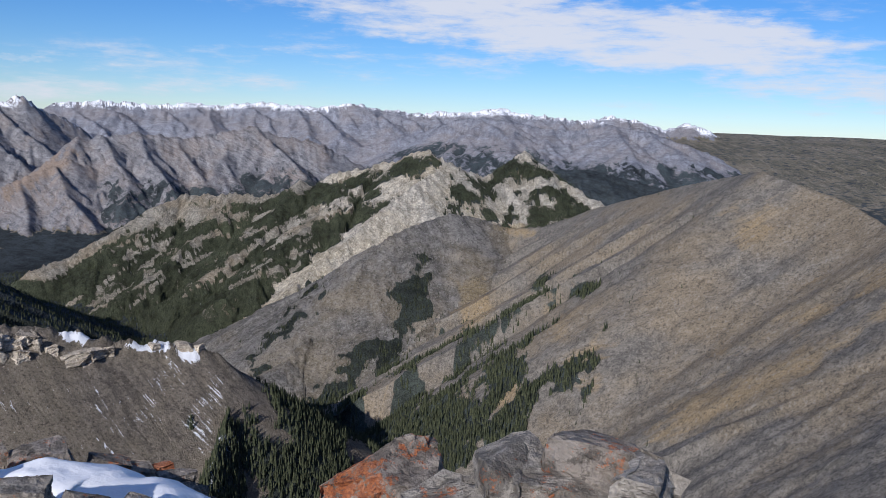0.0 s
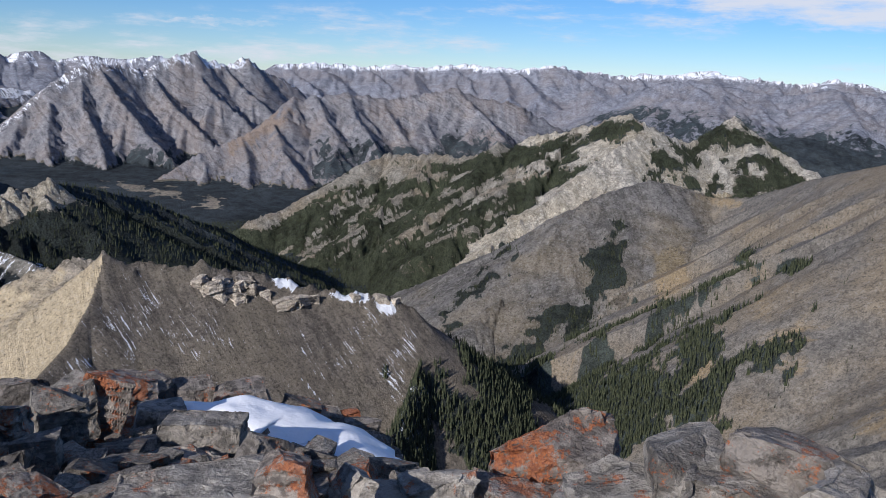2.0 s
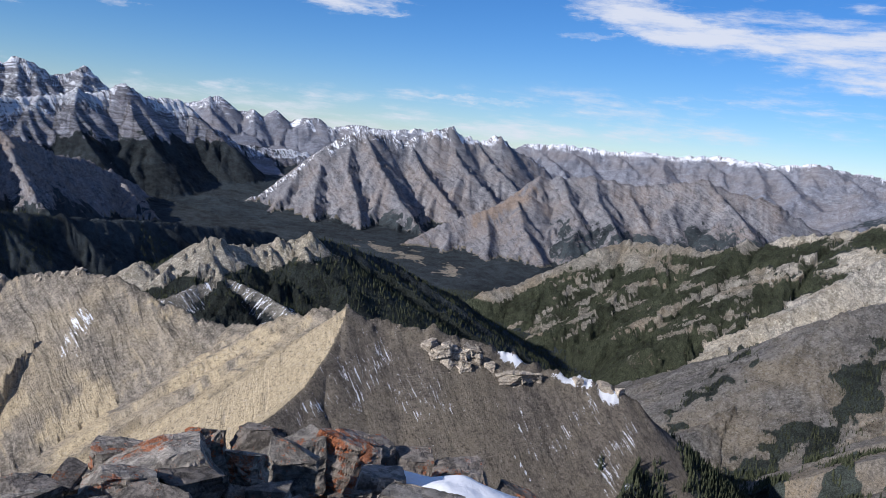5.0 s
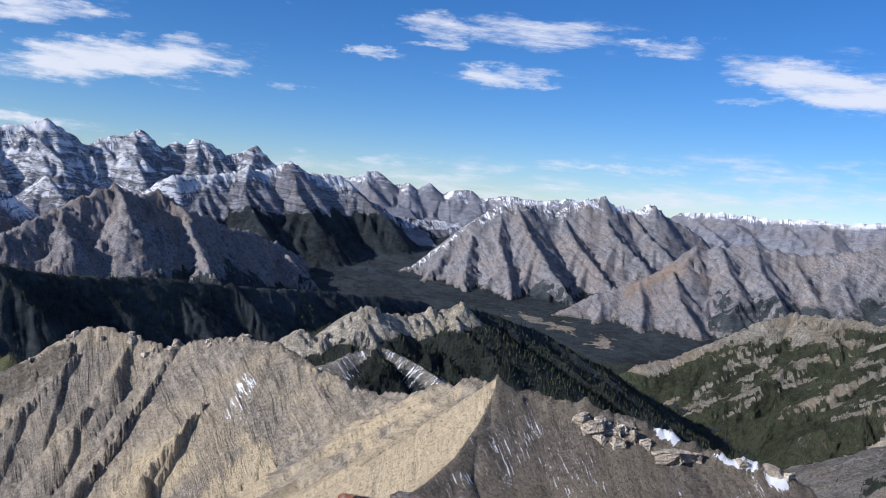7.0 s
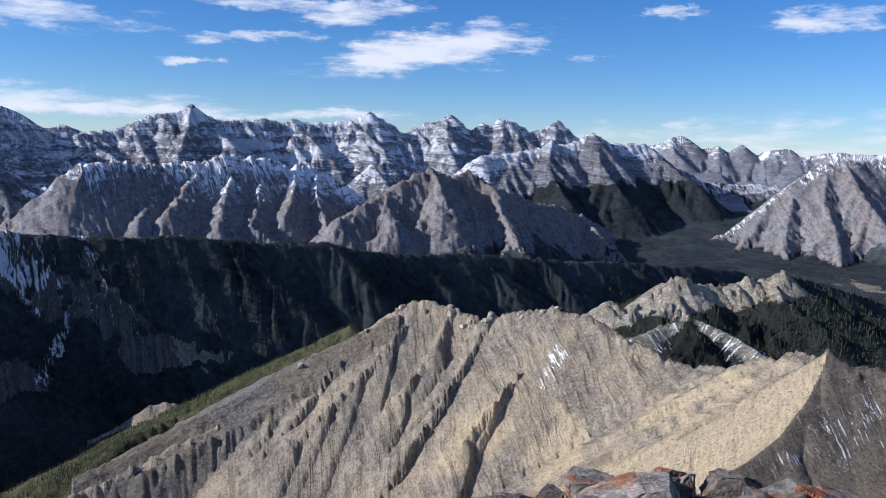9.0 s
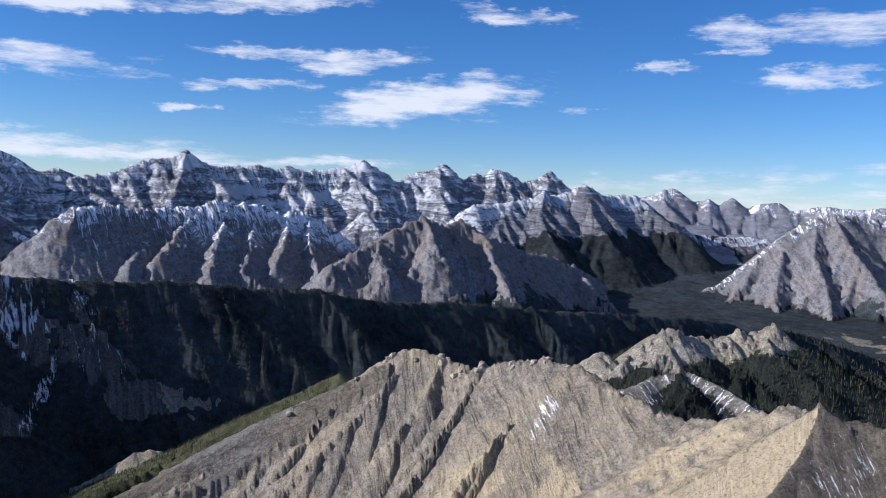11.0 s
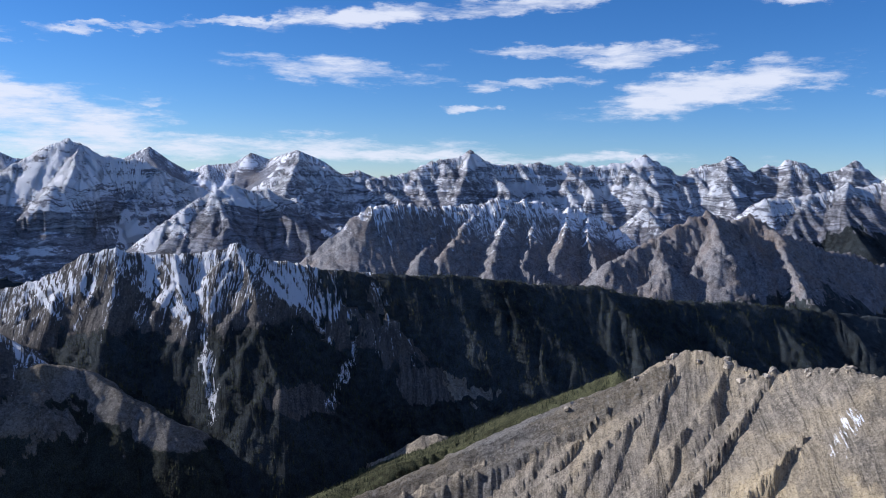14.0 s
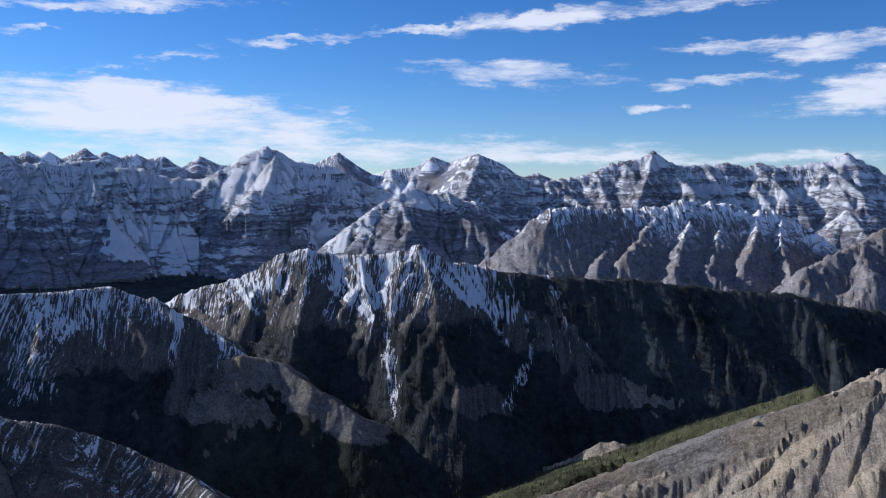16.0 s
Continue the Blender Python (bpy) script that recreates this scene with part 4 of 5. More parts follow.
# valley spruces, laid dense to stand in for the dark of the valley shadow too
patch("wood", 0.8, -20.8, 5.2, 4.2, 25, 1.05, 0.5)
patch("wood", -5.5, -19.0, 4.5, 1.6, 42, 1.0, 0.6)
patch("wood", -4.8, -13.43, 5.04, 0.78, 27, 0.8)
patch("wood", -7, -10.6, 1.4, 0.93, 60, 0.8)
patch("wood", -9.8, -10.91, 1.4, 0.7, 25, 0.9)
patch("wood", 10.4, -13.83, 3.88, 0.93, 50, 0.75)
patch("wood", 6.2, -16.85, 3.49, 1.32, 40, 0.85)
patch("tan", -4.9, -18.74, 2.71, 0.47, 48, 0.95)
patch("wood", -4.9, -18.74, 2.91, 0.47, 48, 0)
patch("wood", 1.6, -17.9, 1.74, 0.54, 50, 0)
patch("tan", -2.4, -12.59, 1.55, 2.33, 30, 0.8)
patch("tan", -8.8, -14.31, 2.71, 3.49, 40, 0.55)
patch("tan", -23.9, -11.28, 6.2, 1.74, 25, 0.7)
patch("tan", -18.5, -17.76, 7.75, 1.55, 35, 0.6)
patch("tan", -5.2, -7.22, 1.94, 0.54, 0, 0.8)
patch("tan", -20.7, -6.2, 2.33, 2.33, 0, 0.6)
patch("wood", 17.3, -6.67, 3.49, 0.93, 10, 0.25, only=['pale_ridge'])
patch("tan", 52, -18.68, 1.55, 5.04, -35, 0.95, only=['near_ridge'])
patch("tan", 58.3, -19.03, 1.55, 3.88, -35, 0.8, only=['near_ridge'])
patch("tan", 43.1, -16.39, 5.81, 1.55, 25, 0.85, only=['near_ridge'])
patch("snow", 53.2, -14.28, 0.85, 2.91, -15, 0.4, only=['near_ridge'])
patch("wood", 106.7, -14.09, 5.81, 2.71, -10, 0)
patch("wood", 89.3, -14.7, 2.3, 1.0, -8, 0.05, 0.35)
patch("wood", 80, -13.9, 2.9, 1.2, -8, 0.05, 0.35)
patch("snow", 95.6, -12.11, 0.54, 4.65, 8, 0.55)
patch("snow", 86.2, -12.34, 0.54, 4.65, -25, 0.55)
patch("snow", 21.24, -19.79, 1.96, 0.07, -54, 0.9, only=["scree_flank", "near_spur"])
patch("snow", 22.74, -21.02, 3.09, 0.07, -46, 0.9, only=["scree_flank", "near_spur"])
patch("snow", 31.05, -18.22, 0.85, 0.07, -42, 0.9, only=["scree_flank", "near_spur"])
patch("snow", 29.22, -20.32, 0.9, 0.07, -52, 0.9, only=["scree_flank", "near_spur"])
patch("snow", 31.67, -17.55, 1.78, 0.07, -26, 0.9, only=["scree_flank", "near_spur"])
patch("snow", 35.9, -19.2, 2.63, 0.07, -20, 0.9, only=["scree_flank", "near_spur"])
patch("snow", 24.09, -21.2, 0.84, 0.07, -42, 0.9, only=["scree_flank", "near_spur"])
patch("snow", 33.88, -16.25, 0.95, 0.07, -49, 0.9, only=["scree_flank", "near_spur"])
patch("snow", 27.49, -21.92, 0.51, 0.07, -49, 0.9, only=["scree_flank", "near_spur"])
patch("snow", 34.8, -16.45, 1.15, 0.07, -8, 0.9, only=["scree_flank", "near_spur"])
fan = random.Random(17)
for low_az, low_el, left, right, top_el in ((95.6, -10.4, 101.8, 93.6, -4.9), (87.4, -10.9, 93.2, 86.2, -5.4), (103.8, -10.4, 107.2, 101.9, -5.2), (117.8, -11.5, 120.5, 113.2, -7.2)):
    for k in range(15):     # snow runnels that gather into one gully
        a0, e0 = left + (right - left) * (k + fan.random()) / 15, top_el - fan.random()
        share = fan.uniform(0.45, 1.0)
        a1, e1 = a0 + (low_az - a0) * share, e0 + (low_el - e0) * share
        patch("snow", (a0 + a1) / 2, (e0 + e1) / 2, math.hypot(a1 - a0, e1 - e0) / 2, fan.uniform(0.05, 0.11), math.degrees(math.atan2(e1 - e0, a0 - a1)), 0.8, 0.9)
patch("snow", 119, -11.14, 1.55, 3.49, 20, 0.45)
patch("snow", 37, -18.84, 3.1, 1.55, 0, 0.42)
patch("snow", 34.8, -16.14, 2.33, 1.55, 0, 0.42)
patch("snow", 112.5, -3.64, 2.33, 1.55, -20, 1)
patch("snow", 100.1, -3.48, 1.74, 1.16, -10, 1)
patch("snow", 18.5, -16.86, 0.97, 2.33, -30, 0.34)
patch("snow", 16.3, -21.01, 0.97, 2.33, -10, 0.3)
patch("snow", 20.1, -15.2, 2.33, 0.47, -6, 1.2, only=['scree_flank'])
patch("snow", 24.4, -14.23, 1.55, 0.35, -14, 1.1, only=['scree_flank'])
patch("snow", 16.9, -15.87, 1.16, 0.54, -20, 1, only=['scree_flank'])
patch("snow", 30.9, -17.44, 5.04, 2.33, -30, 0.3, only=['scree_flank', 'near_spur'])
patch("snow", 22, -19.55, 4.26, 1.74, -40, 0.28, only=['scree_flank'])
patch("snow", 15.8, -18.91, 1.01, 2.71, -20, 0.38, only=['scree_flank', 'flank_nose'])


# woods on the flats at the foot of the far ranges
flats = (HEIGHT < -230) & np.isin(OWNER, [k for k, m in enumerate(MADE) if m[0] in ("far_white_peaks", "far_range", "brown_massif", "lilac_range")])
WOOD[flats], SNOW[flats] = 1.1, 0.0

# left of its crest, the near spur has the cream scree of the ridge that it leaves
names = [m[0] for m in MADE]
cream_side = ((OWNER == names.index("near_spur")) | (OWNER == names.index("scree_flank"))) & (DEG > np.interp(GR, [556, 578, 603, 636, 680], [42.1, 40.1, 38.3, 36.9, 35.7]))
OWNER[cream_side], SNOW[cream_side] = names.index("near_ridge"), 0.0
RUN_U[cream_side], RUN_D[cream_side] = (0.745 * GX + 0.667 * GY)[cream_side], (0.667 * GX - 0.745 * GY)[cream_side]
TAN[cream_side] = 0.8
OWNER[(OWNER == names.index("pale_ridge")) & (DEG < 8.5) & (WOOD < 0.5)] = names.index("pale_spur")

# the summit that carries the camera
summit_drop = np.where(GR < 6, 0.35 * np.maximum(GR - 1.5, 0), 1.6 + 0.78 * (GR - 6))
h = -0.9 - summit_drop + 0.02 * GR * (fbm(GX / 15, GY / 15, 4, 77) - 0.5)
m = h > HEIGHT
MADE.append(("summit", "broken grey limestone summit slope under the camera", "mountain", "scree"))
HEIGHT[m], OWNER[m], WOOD[m], SNOW[m], TAN[m] = h[m], len(MADE) - 1, 0, 0, 0

STYLE = {
    # lighter copy of the forest style, with sunlight put into the spruce colour
    "bench": terrain_material("sun_painted_spruce", (0.30, 0.27, 0.22), (0.18, 0.165, 0.14), (0.36, 0.29, 0.19), forest=(0.08, 0.082, 0.042), grain=1.0),
    # distance haze put into the colour: rock and woods bluer, rock paler
    "far": terrain_material("far_limestone_hazed", (0.25, 0.26, 0.295), (0.135, 0.14, 0.165), (0.24, 0.205, 0.185), forest=(0.035, 0.045, 0.05), grain=1.9, bands=0.12, bump=0.7, furrow=0.7),
    "ridge": terrain_material("ridge_limestone", (0.42, 0.385, 0.32), (0.20, 0.185, 0.15), (0.33, 0.25, 0.15), forest=(0.062, 0.07, 0.042), grain=1.2, bump=1.8, furrow=0.35),
    # forest tone (0.042, 0.051, 0.055), here and below: blue lift stands in for haze
    "valley": terrain_material("valley_floor", (0.22, 0.20, 0.15), (0.13, 0.12, 0.09), (0.34, 0.29, 0.22), forest=(0.042, 0.051, 0.055), grain=2.5),
    "scree": terrain_material("scree", (0.188, 0.171, 0.147), (0.128, 0.117, 0.102), (0.25, 0.19, 0.115), grain=1.1, bump=0.7, streaks=0.3, furrow=0.3),
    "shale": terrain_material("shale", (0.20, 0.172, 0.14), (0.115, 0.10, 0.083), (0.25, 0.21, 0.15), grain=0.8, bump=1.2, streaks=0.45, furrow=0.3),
    "dome": terrain_material("grey_limestone", (0.27, 0.255, 0.235), (0.14, 0.132, 0.12), (0.30, 0.24, 0.15), grain=1.3, bump=1.6, furrow=0.3),
    "pale": terrain_material("pale_limestone", (0.70, 0.64, 0.54), (0.36, 0.33, 0.275), (0.50, 0.41, 0.26), grain=1.4, bump=1.8, furrow=0.35),
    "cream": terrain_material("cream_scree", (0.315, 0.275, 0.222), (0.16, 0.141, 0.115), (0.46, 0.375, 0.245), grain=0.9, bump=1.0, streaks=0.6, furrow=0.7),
    "banded": terrain_material("banded_limestone", (0.235, 0.232, 0.24), (0.10, 0.10, 0.112), (0.26, 0.20, 0.155), forest=(0.042, 0.051, 0.055), grain=1.5, bands=0.3, bump=0.8, furrow=0.5, dip=0.5),
    # blue-grey cast of this rock is painted haze of the far walls
    "snowy": terrain_material("snowy_limestone_hazed", (0.30, 0.31, 0.345), (0.155, 0.16, 0.185), (0.21, 0.17, 0.155), forest=(0.042, 0.051, 0.055), grain=1.8, bands=0.5, bump=1.5),
    "heath": terrain_material("dark_heath", (0.16, 0.15, 0.14), (0.085, 0.082, 0.08), (0.15, 0.125, 0.10), forest=(0.042, 0.051, 0.055), grain=1.2, bump=1.3, streaks=0.7),
    "forest": terrain_material("spruce_forest", (0.27, 0.25, 0.21), (0.16, 0.15, 0.13), (0.34, 0.28, 0.19), forest=(0.042, 0.051, 0.055), grain=1.4),
}


def terrain_object(k):
    """The part of the one terrain sheet that belongs to layer k, as an object of its own."""
    own = OWNER == k
    cell = own[:-1, :-1]
    ia, ir = np.where(cell)
    idx = np.stack([ia * NRAD + ir, ia * NRAD + ir + 1, (ia + 1) * NRAD + ir + 1, (ia + 1) * NRAD + ir], 1)
    used, faces = np.unique(idx, return_inverse=True)
    faces = faces.reshape(-1, 4)
    if not len(faces):
        return None
    co = np.stack([GX.ravel()[used], GY.ravel()[used], HEIGHT.ravel()[used]], 1).astype(np.float32)
    name, label, category, style = MADE[k]
    me = bpy.data.meshes.new(name)
    me.vertices.add(len(co))
    me.vertices.foreach_set("co", co.ravel())
    me.loops.add(faces.size)
    me.loops.foreach_set("vertex_index", faces.ravel().astype(np.int32))
    me.polygons.add(len(faces))
    me.polygons.foreach_set("loop_start", np.arange(0, faces.size, 4, dtype=np.int32))
    me.polygons.foreach_set("use_smooth", np.ones(len(faces), bool))
    at = me.attributes.new("cover", "FLOAT_COLOR", "POINT")
    at.data.foreach_set("color", np.stack([WOOD.ravel()[used], SNOW.ravel()[used], TAN.ravel()[used], np.ones(len(used))], 1).astype(np.float32).ravel())
    at = me.attributes.new("run", "FLOAT_VECTOR", "POINT")
    at.data.foreach_set("vector", np.stack([RUN_U.ravel()[used], RUN_D.ravel()[used], np.zeros(len(used))], 1).astype(np.float32).ravel())
    me.update(calc_edges=True)
    me.materials.append(STYLE[style])
    return tagged(new(name, me), label, category, kind="structure")


for k in range(len(MADE)):
    terrain_object(k)


# ---------------------------------------------------------------- parts and rock shapes
def part(name, me, mat, parent, label=""):
    ob = new(name, me)
    if mat is not None and not me.materials:
        me.materials.append(mat)
    ob.parent = parent
    return tagged(ob, label)


def block_corners(rnd, l, w, h, cuts, boxy):
    """Corners of a box cut by slanting planes."""
    bm = bmesh.new()
    bmesh.ops.create_cube(bm, size=1.0)
    for v in bm.verts:
        v.co += Vector((rnd.uniform(-1, 1), rnd.uniform(-1, 1), rnd.uniform(-1, 1))) * 0.5 * (1 - boxy)
    for _ in range(cuts):
        n = Vector((rnd.gauss(0, 1), rnd.gauss(0, 1), rnd.gauss(0.2, 0.8))).normalized()
        far = max(n.dot(v.co) for v in bm.verts)
        bmesh.ops.bisect_plane(bm, geom=bm.verts[:] + bm.edges[:] + bm.faces[:], plane_co=n * (far - rnd.uniform(0.05, 0.24)), plane_no=n, clear_outer=True)
        spots = [v.co.copy() for v in bm.verts]
        bm.clear()
        for co in spots:
            bm.verts.new(co)
        bmesh.ops.remove_doubles(bm, verts=bm.verts, dist=0.004)
        bmesh.ops.convex_hull(bm, input=bm.verts)
    spots = [Vector((v.co.x * l, v.co.y * w, v.co.z * h)) for v in bm.verts]
    bm.free()
    return spots


def rock_mesh(name, seed, l, w, h, corners=7, cuts=4, worn=0.03, layers=0.0, boxy=0.75, plates=1):
    """An angular block, or a stack of plates of one bedded rock, its faces broken up into ledges, cracks and grain."""
    rnd = random.Random(seed)
    bm = bmesh.new()
    low = -h / 2
    for k in range(plates):
        thick = h / plates * rnd.uniform(0.75, 1.3)
        grow = rnd.uniform(0.78, 1.05) * (1 - 0.12 * k / plates) if plates > 1 else 1.0
        turn = Matrix.Rotation(rnd.uniform(-0.25, 0.25), 3, "Z") if plates > 1 else Matrix.Identity(3)
        move = Vector((rnd.uniform(-0.1, 0.1) * l, rnd.uniform(-0.1, 0.1) * w, low + thick / 2)) if plates > 1 else Vector()
        made = [bm.verts.new(turn @ c + move) for c in block_corners(rnd, l * grow, w * grow, thick * (1.12 if plates > 1 else 1), corners, boxy)]
        bmesh.ops.convex_hull(bm, input=made)
        low += thick * 0.95
    bmesh.ops.triangulate(bm, faces=bm.faces)
    size = max(l, w, h)
    limit = size * (0.3, 0.3, 0.3, 0.2, 0.07)[cuts]
    for _ in range((0, 1, 2, 4, 7)[cuts]):
        long = [e for e in bm.edges if e.calc_length() > limit]
        if not long:
            break
        bmesh.ops.subdivide_edges(bm, edges=long, cuts=1)
        bmesh.ops.triangulate(bm, faces=[f for f in bm.faces if len(f.verts) > 3])
    bm.normal_update()
    shift = Vector((seed * 3.1, seed * 1.7, seed * 0.9))
    tilt = Vector((rnd.uniform(-0.2, 0.2), rnd.uniform(-0.2, 0.2), 1)).normalized()
    moves = []
    for v in bm.verts:
        p = v.co / size
        n = noise.fractal(p * 4.5 + shift, 0.7, 2.1, 6)
        chip = noise.cell(p * 7 + shift) - 0.5
        crack = 1 - min(1, abs(noise.noise(p * 2.3 + shift)) / 0.06)
        ledge = 0.0
        if layers:
            q = p.dot(tilt) * layers + 0.5 * noise.noise(p * 2.5 + shift)
            ledge = noise.cell(Vector((math.floor(q) * 7.3 + seed, 0.5, 0.5))) - 0.5 - 0.6 * max(0.0, 1 - abs((q % 1) - 0.5) / 0.12)
        flat = Vector((v.normal.x, v.normal.y, v.normal.z * 0.2))
        moves.append(v.normal * (n * 0.45 + chip * 0.22 - crack * 0.45) * worn * size + flat * ledge * worn * size * 1.5)
    for v, m in zip(bm.verts, moves):
        v.co += m
    me = bpy.data.meshes.new(name)
    bmesh.ops.recalc_face_normals(bm, faces=bm.faces)
    bm.to_mesh(me)
    bm.free()
    return me


def stone_material(name, light, dark, lichen=0.0, scale=1.0):
    """Weathered limestone: grain, pale crust, dark seams, and orange lichen in patches."""
    m, nt, bsdf = material(name)
    tex = nt.nodes.new("ShaderNodeTexCoord").outputs["Object"]
    info = nt.nodes.new("ShaderNodeObjectInfo")
    at = nt.nodes.new("ShaderNodeVectorMath")
    at.operation = "ADD"
    nt.links.new(tex, at.inputs[0])
    spread = nt.nodes.new("ShaderNodeVectorMath")
    spread.operation = "SCALE"
    spread.inputs[0].default_value = (31.0, 17.0, 23.0)
    nt.links.new(info.outputs["Random"], spread.inputs["Scale"])
    nt.links.new(spread.outputs[0], at.inputs[1])
    p = at.outputs[0]
    big = noise_node(nt, p, 2.2 / scale, 6, 0.62)
    mid = noise_node(nt, p, 11.0 / scale, 7, 0.68)
    fine = noise_node(nt, p, 70.0 / scale, 5, 0.7)
    bed = nt.nodes.new("ShaderNodeMapping")
    bed.inputs["Scale"].default_value, bed.inputs["Rotation"].default_value = (2.0 / scale, 2.0 / scale, 16.0 / scale), (0.2, 0.15, 0)
    nt.links.new(p, bed.inputs["Vector"])
    seams = noise_node(nt, bed.outputs[0], 1.0, 6, 0.6)
    col = mixed(nt, ramp01(nt, mid, 0.42, 0.58), dark, light)
    col = mixed(nt, math_node(nt, "MULTIPLY", ramp01(nt, seams, 0.52, 0.68), 0.5), col, tuple(min(1, c * 1.45) for c in light))
    col = mixed(nt, math_node(nt, "MULTIPLY", ramp01(nt, seams, 0.44, 0.32), 0.7), col, tuple(c * 0.45 for c in dark))
    col = mixed(nt, math_node(nt, "MULTIPLY", ramp01(nt, big, 0.5, 0.7), 0.45), col, (0.30, 0.235, 0.17))
    crust = noise_node(nt, p, 5.0 / scale, 8, 0.72)
    col = mixed(nt, math_node(nt, "MULTIPLY", ramp01(nt, crust, 0.56, 0.62), 0.6), col, tuple(min(1, c * 1.5) for c in light))
    col = mixed(nt, math_node(nt, "MULTIPLY", ramp01(nt, crust, 0.43, 0.38), 0.7), col, tuple(c * 0.5 for c in dark))
    tone = math_node(nt, "MULTIPLY_ADD", info.outputs["Random"], 0.5, 0.72)
    col = mixed(nt, 1.0, col, tone, "MULTIPLY")
    col = mixed(nt, 1.0, col, math_node(nt, "MULTIPLY_ADD", fine, 0.7, 0.65), "MULTIPLY")
    if lichen:
        spot = math_node(nt, "ADD", math_node(nt, "MULTIPLY", big, 0.5), math_node(nt, "MULTIPLY", noise_node(nt, p, 15.0, 8, 0.78), 0.6))
        fac = ramp01(nt, spot, 0.66 - 0.14 * lichen, 0.70 - 0.14 * lichen)
        rust = mixed(nt, ramp01(nt, fine, 0.35, 0.65), (0.25, 0.06, 0.02), (0.50, 0.15, 0.035))
        col = mixed(nt, math_node(nt, "MULTIPLY", fac, 0.75), col, rust)
    nt.links.new(col, bsdf.inputs["Base Color"])
    bsdf.inputs["Roughness"].default_value = 0.88
    bsdf.inputs["Specular IOR Level"].default_value = 0.25
    height = math_node(nt, "ADD", math_node(nt, "MULTIPLY", mid, 0.08 * scale), math_node(nt, "MULTIPLY", fine, 0.02 * scale))
    height = math_node(nt, "ADD", height, math_node(nt, "MULTIPLY", seams, 0.035 * scale))
    b = node(nt, "ShaderNodeBump", Strength=0.8, Distance=1.0)
    nt.links.new(height, b.inputs["Height"])
    nt.links.new(b.outputs[0], bsdf.inputs["Normal"])
    return m


STONE = {
    "grey": stone_material("grey_stone", (0.37, 0.335, 0.29), (0.175, 0.158, 0.137), 0.42),
    "pale": stone_material("pale_stone", (0.45, 0.41, 0.355), (0.25, 0.225, 0.195), 0.3),
    "rust": stone_material("lichen_stone", (0.34, 0.295, 0.25), (0.165, 0.14, 0.12), 0.8),
    "dark": stone_material("dark_stone", (0.26, 0.23, 0.20), (0.12, 0.106, 0.092), 0.35),
    "crag": stone_material("crag_stone", (0.58, 0.51, 0.41), (0.36, 0.31, 0.25), 0.0, 22.0),
}


# ---------------------------------------------------------------- summit platform
EDGE = [(2.2, -3.0), (1.6, 0.5), (1.0, 2.2), (0.3, 3.9), (-0.8, 4.2), (-1.7, 5.6), (-2.2, 7.4), (-3.2, 7.8), (-4.5, 6.9), (-4.7, 5.0), (-3.9, 3.1), (-3.2, 1.8), (-2.7, 0.5), (-2.4, -3.0)]


def platform(x, y):
    """Height of the rubble platform on the summit, and how far a spot lies outside its edge."""
    off = -1e9
    for (ax, ay), (bx, by) in zip(EDGE[:-1], EDGE[1:]):
        ex, ey = bx - ax, by - ay
        n = math.hypot(ex, ey)
        side = ((x - ax) * ey - (y - ay) * ex) / n
        t = min(1, max(0, ((x - ax) * ex + (y - ay) * ey) / (n * n)))
        d = math.hypot(x - ax - t * ex, y - ay - t * ey)
        if off == -1e9 or d < best:
            best, off = d, math.copysign(d, side)
    z = min(-0.05, 0.85 + 0.06 * x - 0.35 * y)
    return z - 1.15 * max(0.0, off) - 0.3 * max(0.0, off) ** 1.5 * 0.3, off


def summit_rubble():
    nx, ny = 130, 110
    co = []
    for i in range(nx):
        for j in range(ny):
            x, y = -15 + 18.5 * i / (nx - 1), -5 + 14.5 * j / (ny - 1)
            z = platform(x, y)[0]
            z += 0.10 * (noise.fractal(Vector((x * 1.3, y * 1.3, 0)), 0.9, 2.1, 4)) - 0.06
            co.append((x, y, z))
    faces = [(i * ny + j, (i + 1) * ny + j, (i + 1) * ny + j + 1, i * ny + j + 1) for i in range(nx - 1) for j in range(ny - 1)]
    me = bpy.data.meshes.new("summit_rubble")
    me.from_pydata(co, [], faces)
    me.materials.append(STONE["dark"])
    tagged(new("summit_rubble", me), "bed of dark stone rubble on the summit", "ground", kind="structure")


summit_rubble()


def rock(x, y, z, l, w, h, turn, lean, tip, stone, seed, layers=7.0, label="angular grey limestone rock on the summit", corners=6, cuts=4, boxy=0.8, plates=1):
    me = rock_mesh("rock", seed, l, w, h, corners, cuts, 0.03, layers, boxy, plates)
    me.materials.append(STONE[stone])
    ob = new("rock", me)
    ob.matrix_world = pose(x, y, z, tip, lean, turn)
    return tagged(ob, label, "rock", "summit rocks")


rock(0.43, 1.87, 0.48, 0.38, 0.28, 0.66, -4, 7, 0, "grey", 20, 8, "layered grey outcrop block with lichen and snow flecks", boxy=0.94, plates=4)
rock(0.40, 1.89, 0.57, 0.20, 0.24, 0.64, -26, 14, 0, "dark", 27, 4, "dark grey slab resting on a layered outcrop", boxy=0.80)
rock(0.30, 1.92, 0.48, 0.17, 0.28, 0.65, 1, -6, 0, "grey", 34, 6, "layered grey block at the foot of a slab", boxy=0.85)
rock(0.21, 1.90, 0.36, 0.25, 0.27, 0.71, 14, -12, 0, "pale", 41, 4, "pale grey angular block beside the outcrop", boxy=0.80)
rock(0.52, 1.71, 0.50, 0.16, 0.29, 0.68, -16, 5, 0, "grey", 48, 8, "layered grey block with orange lichen", boxy=0.90, plates=4)
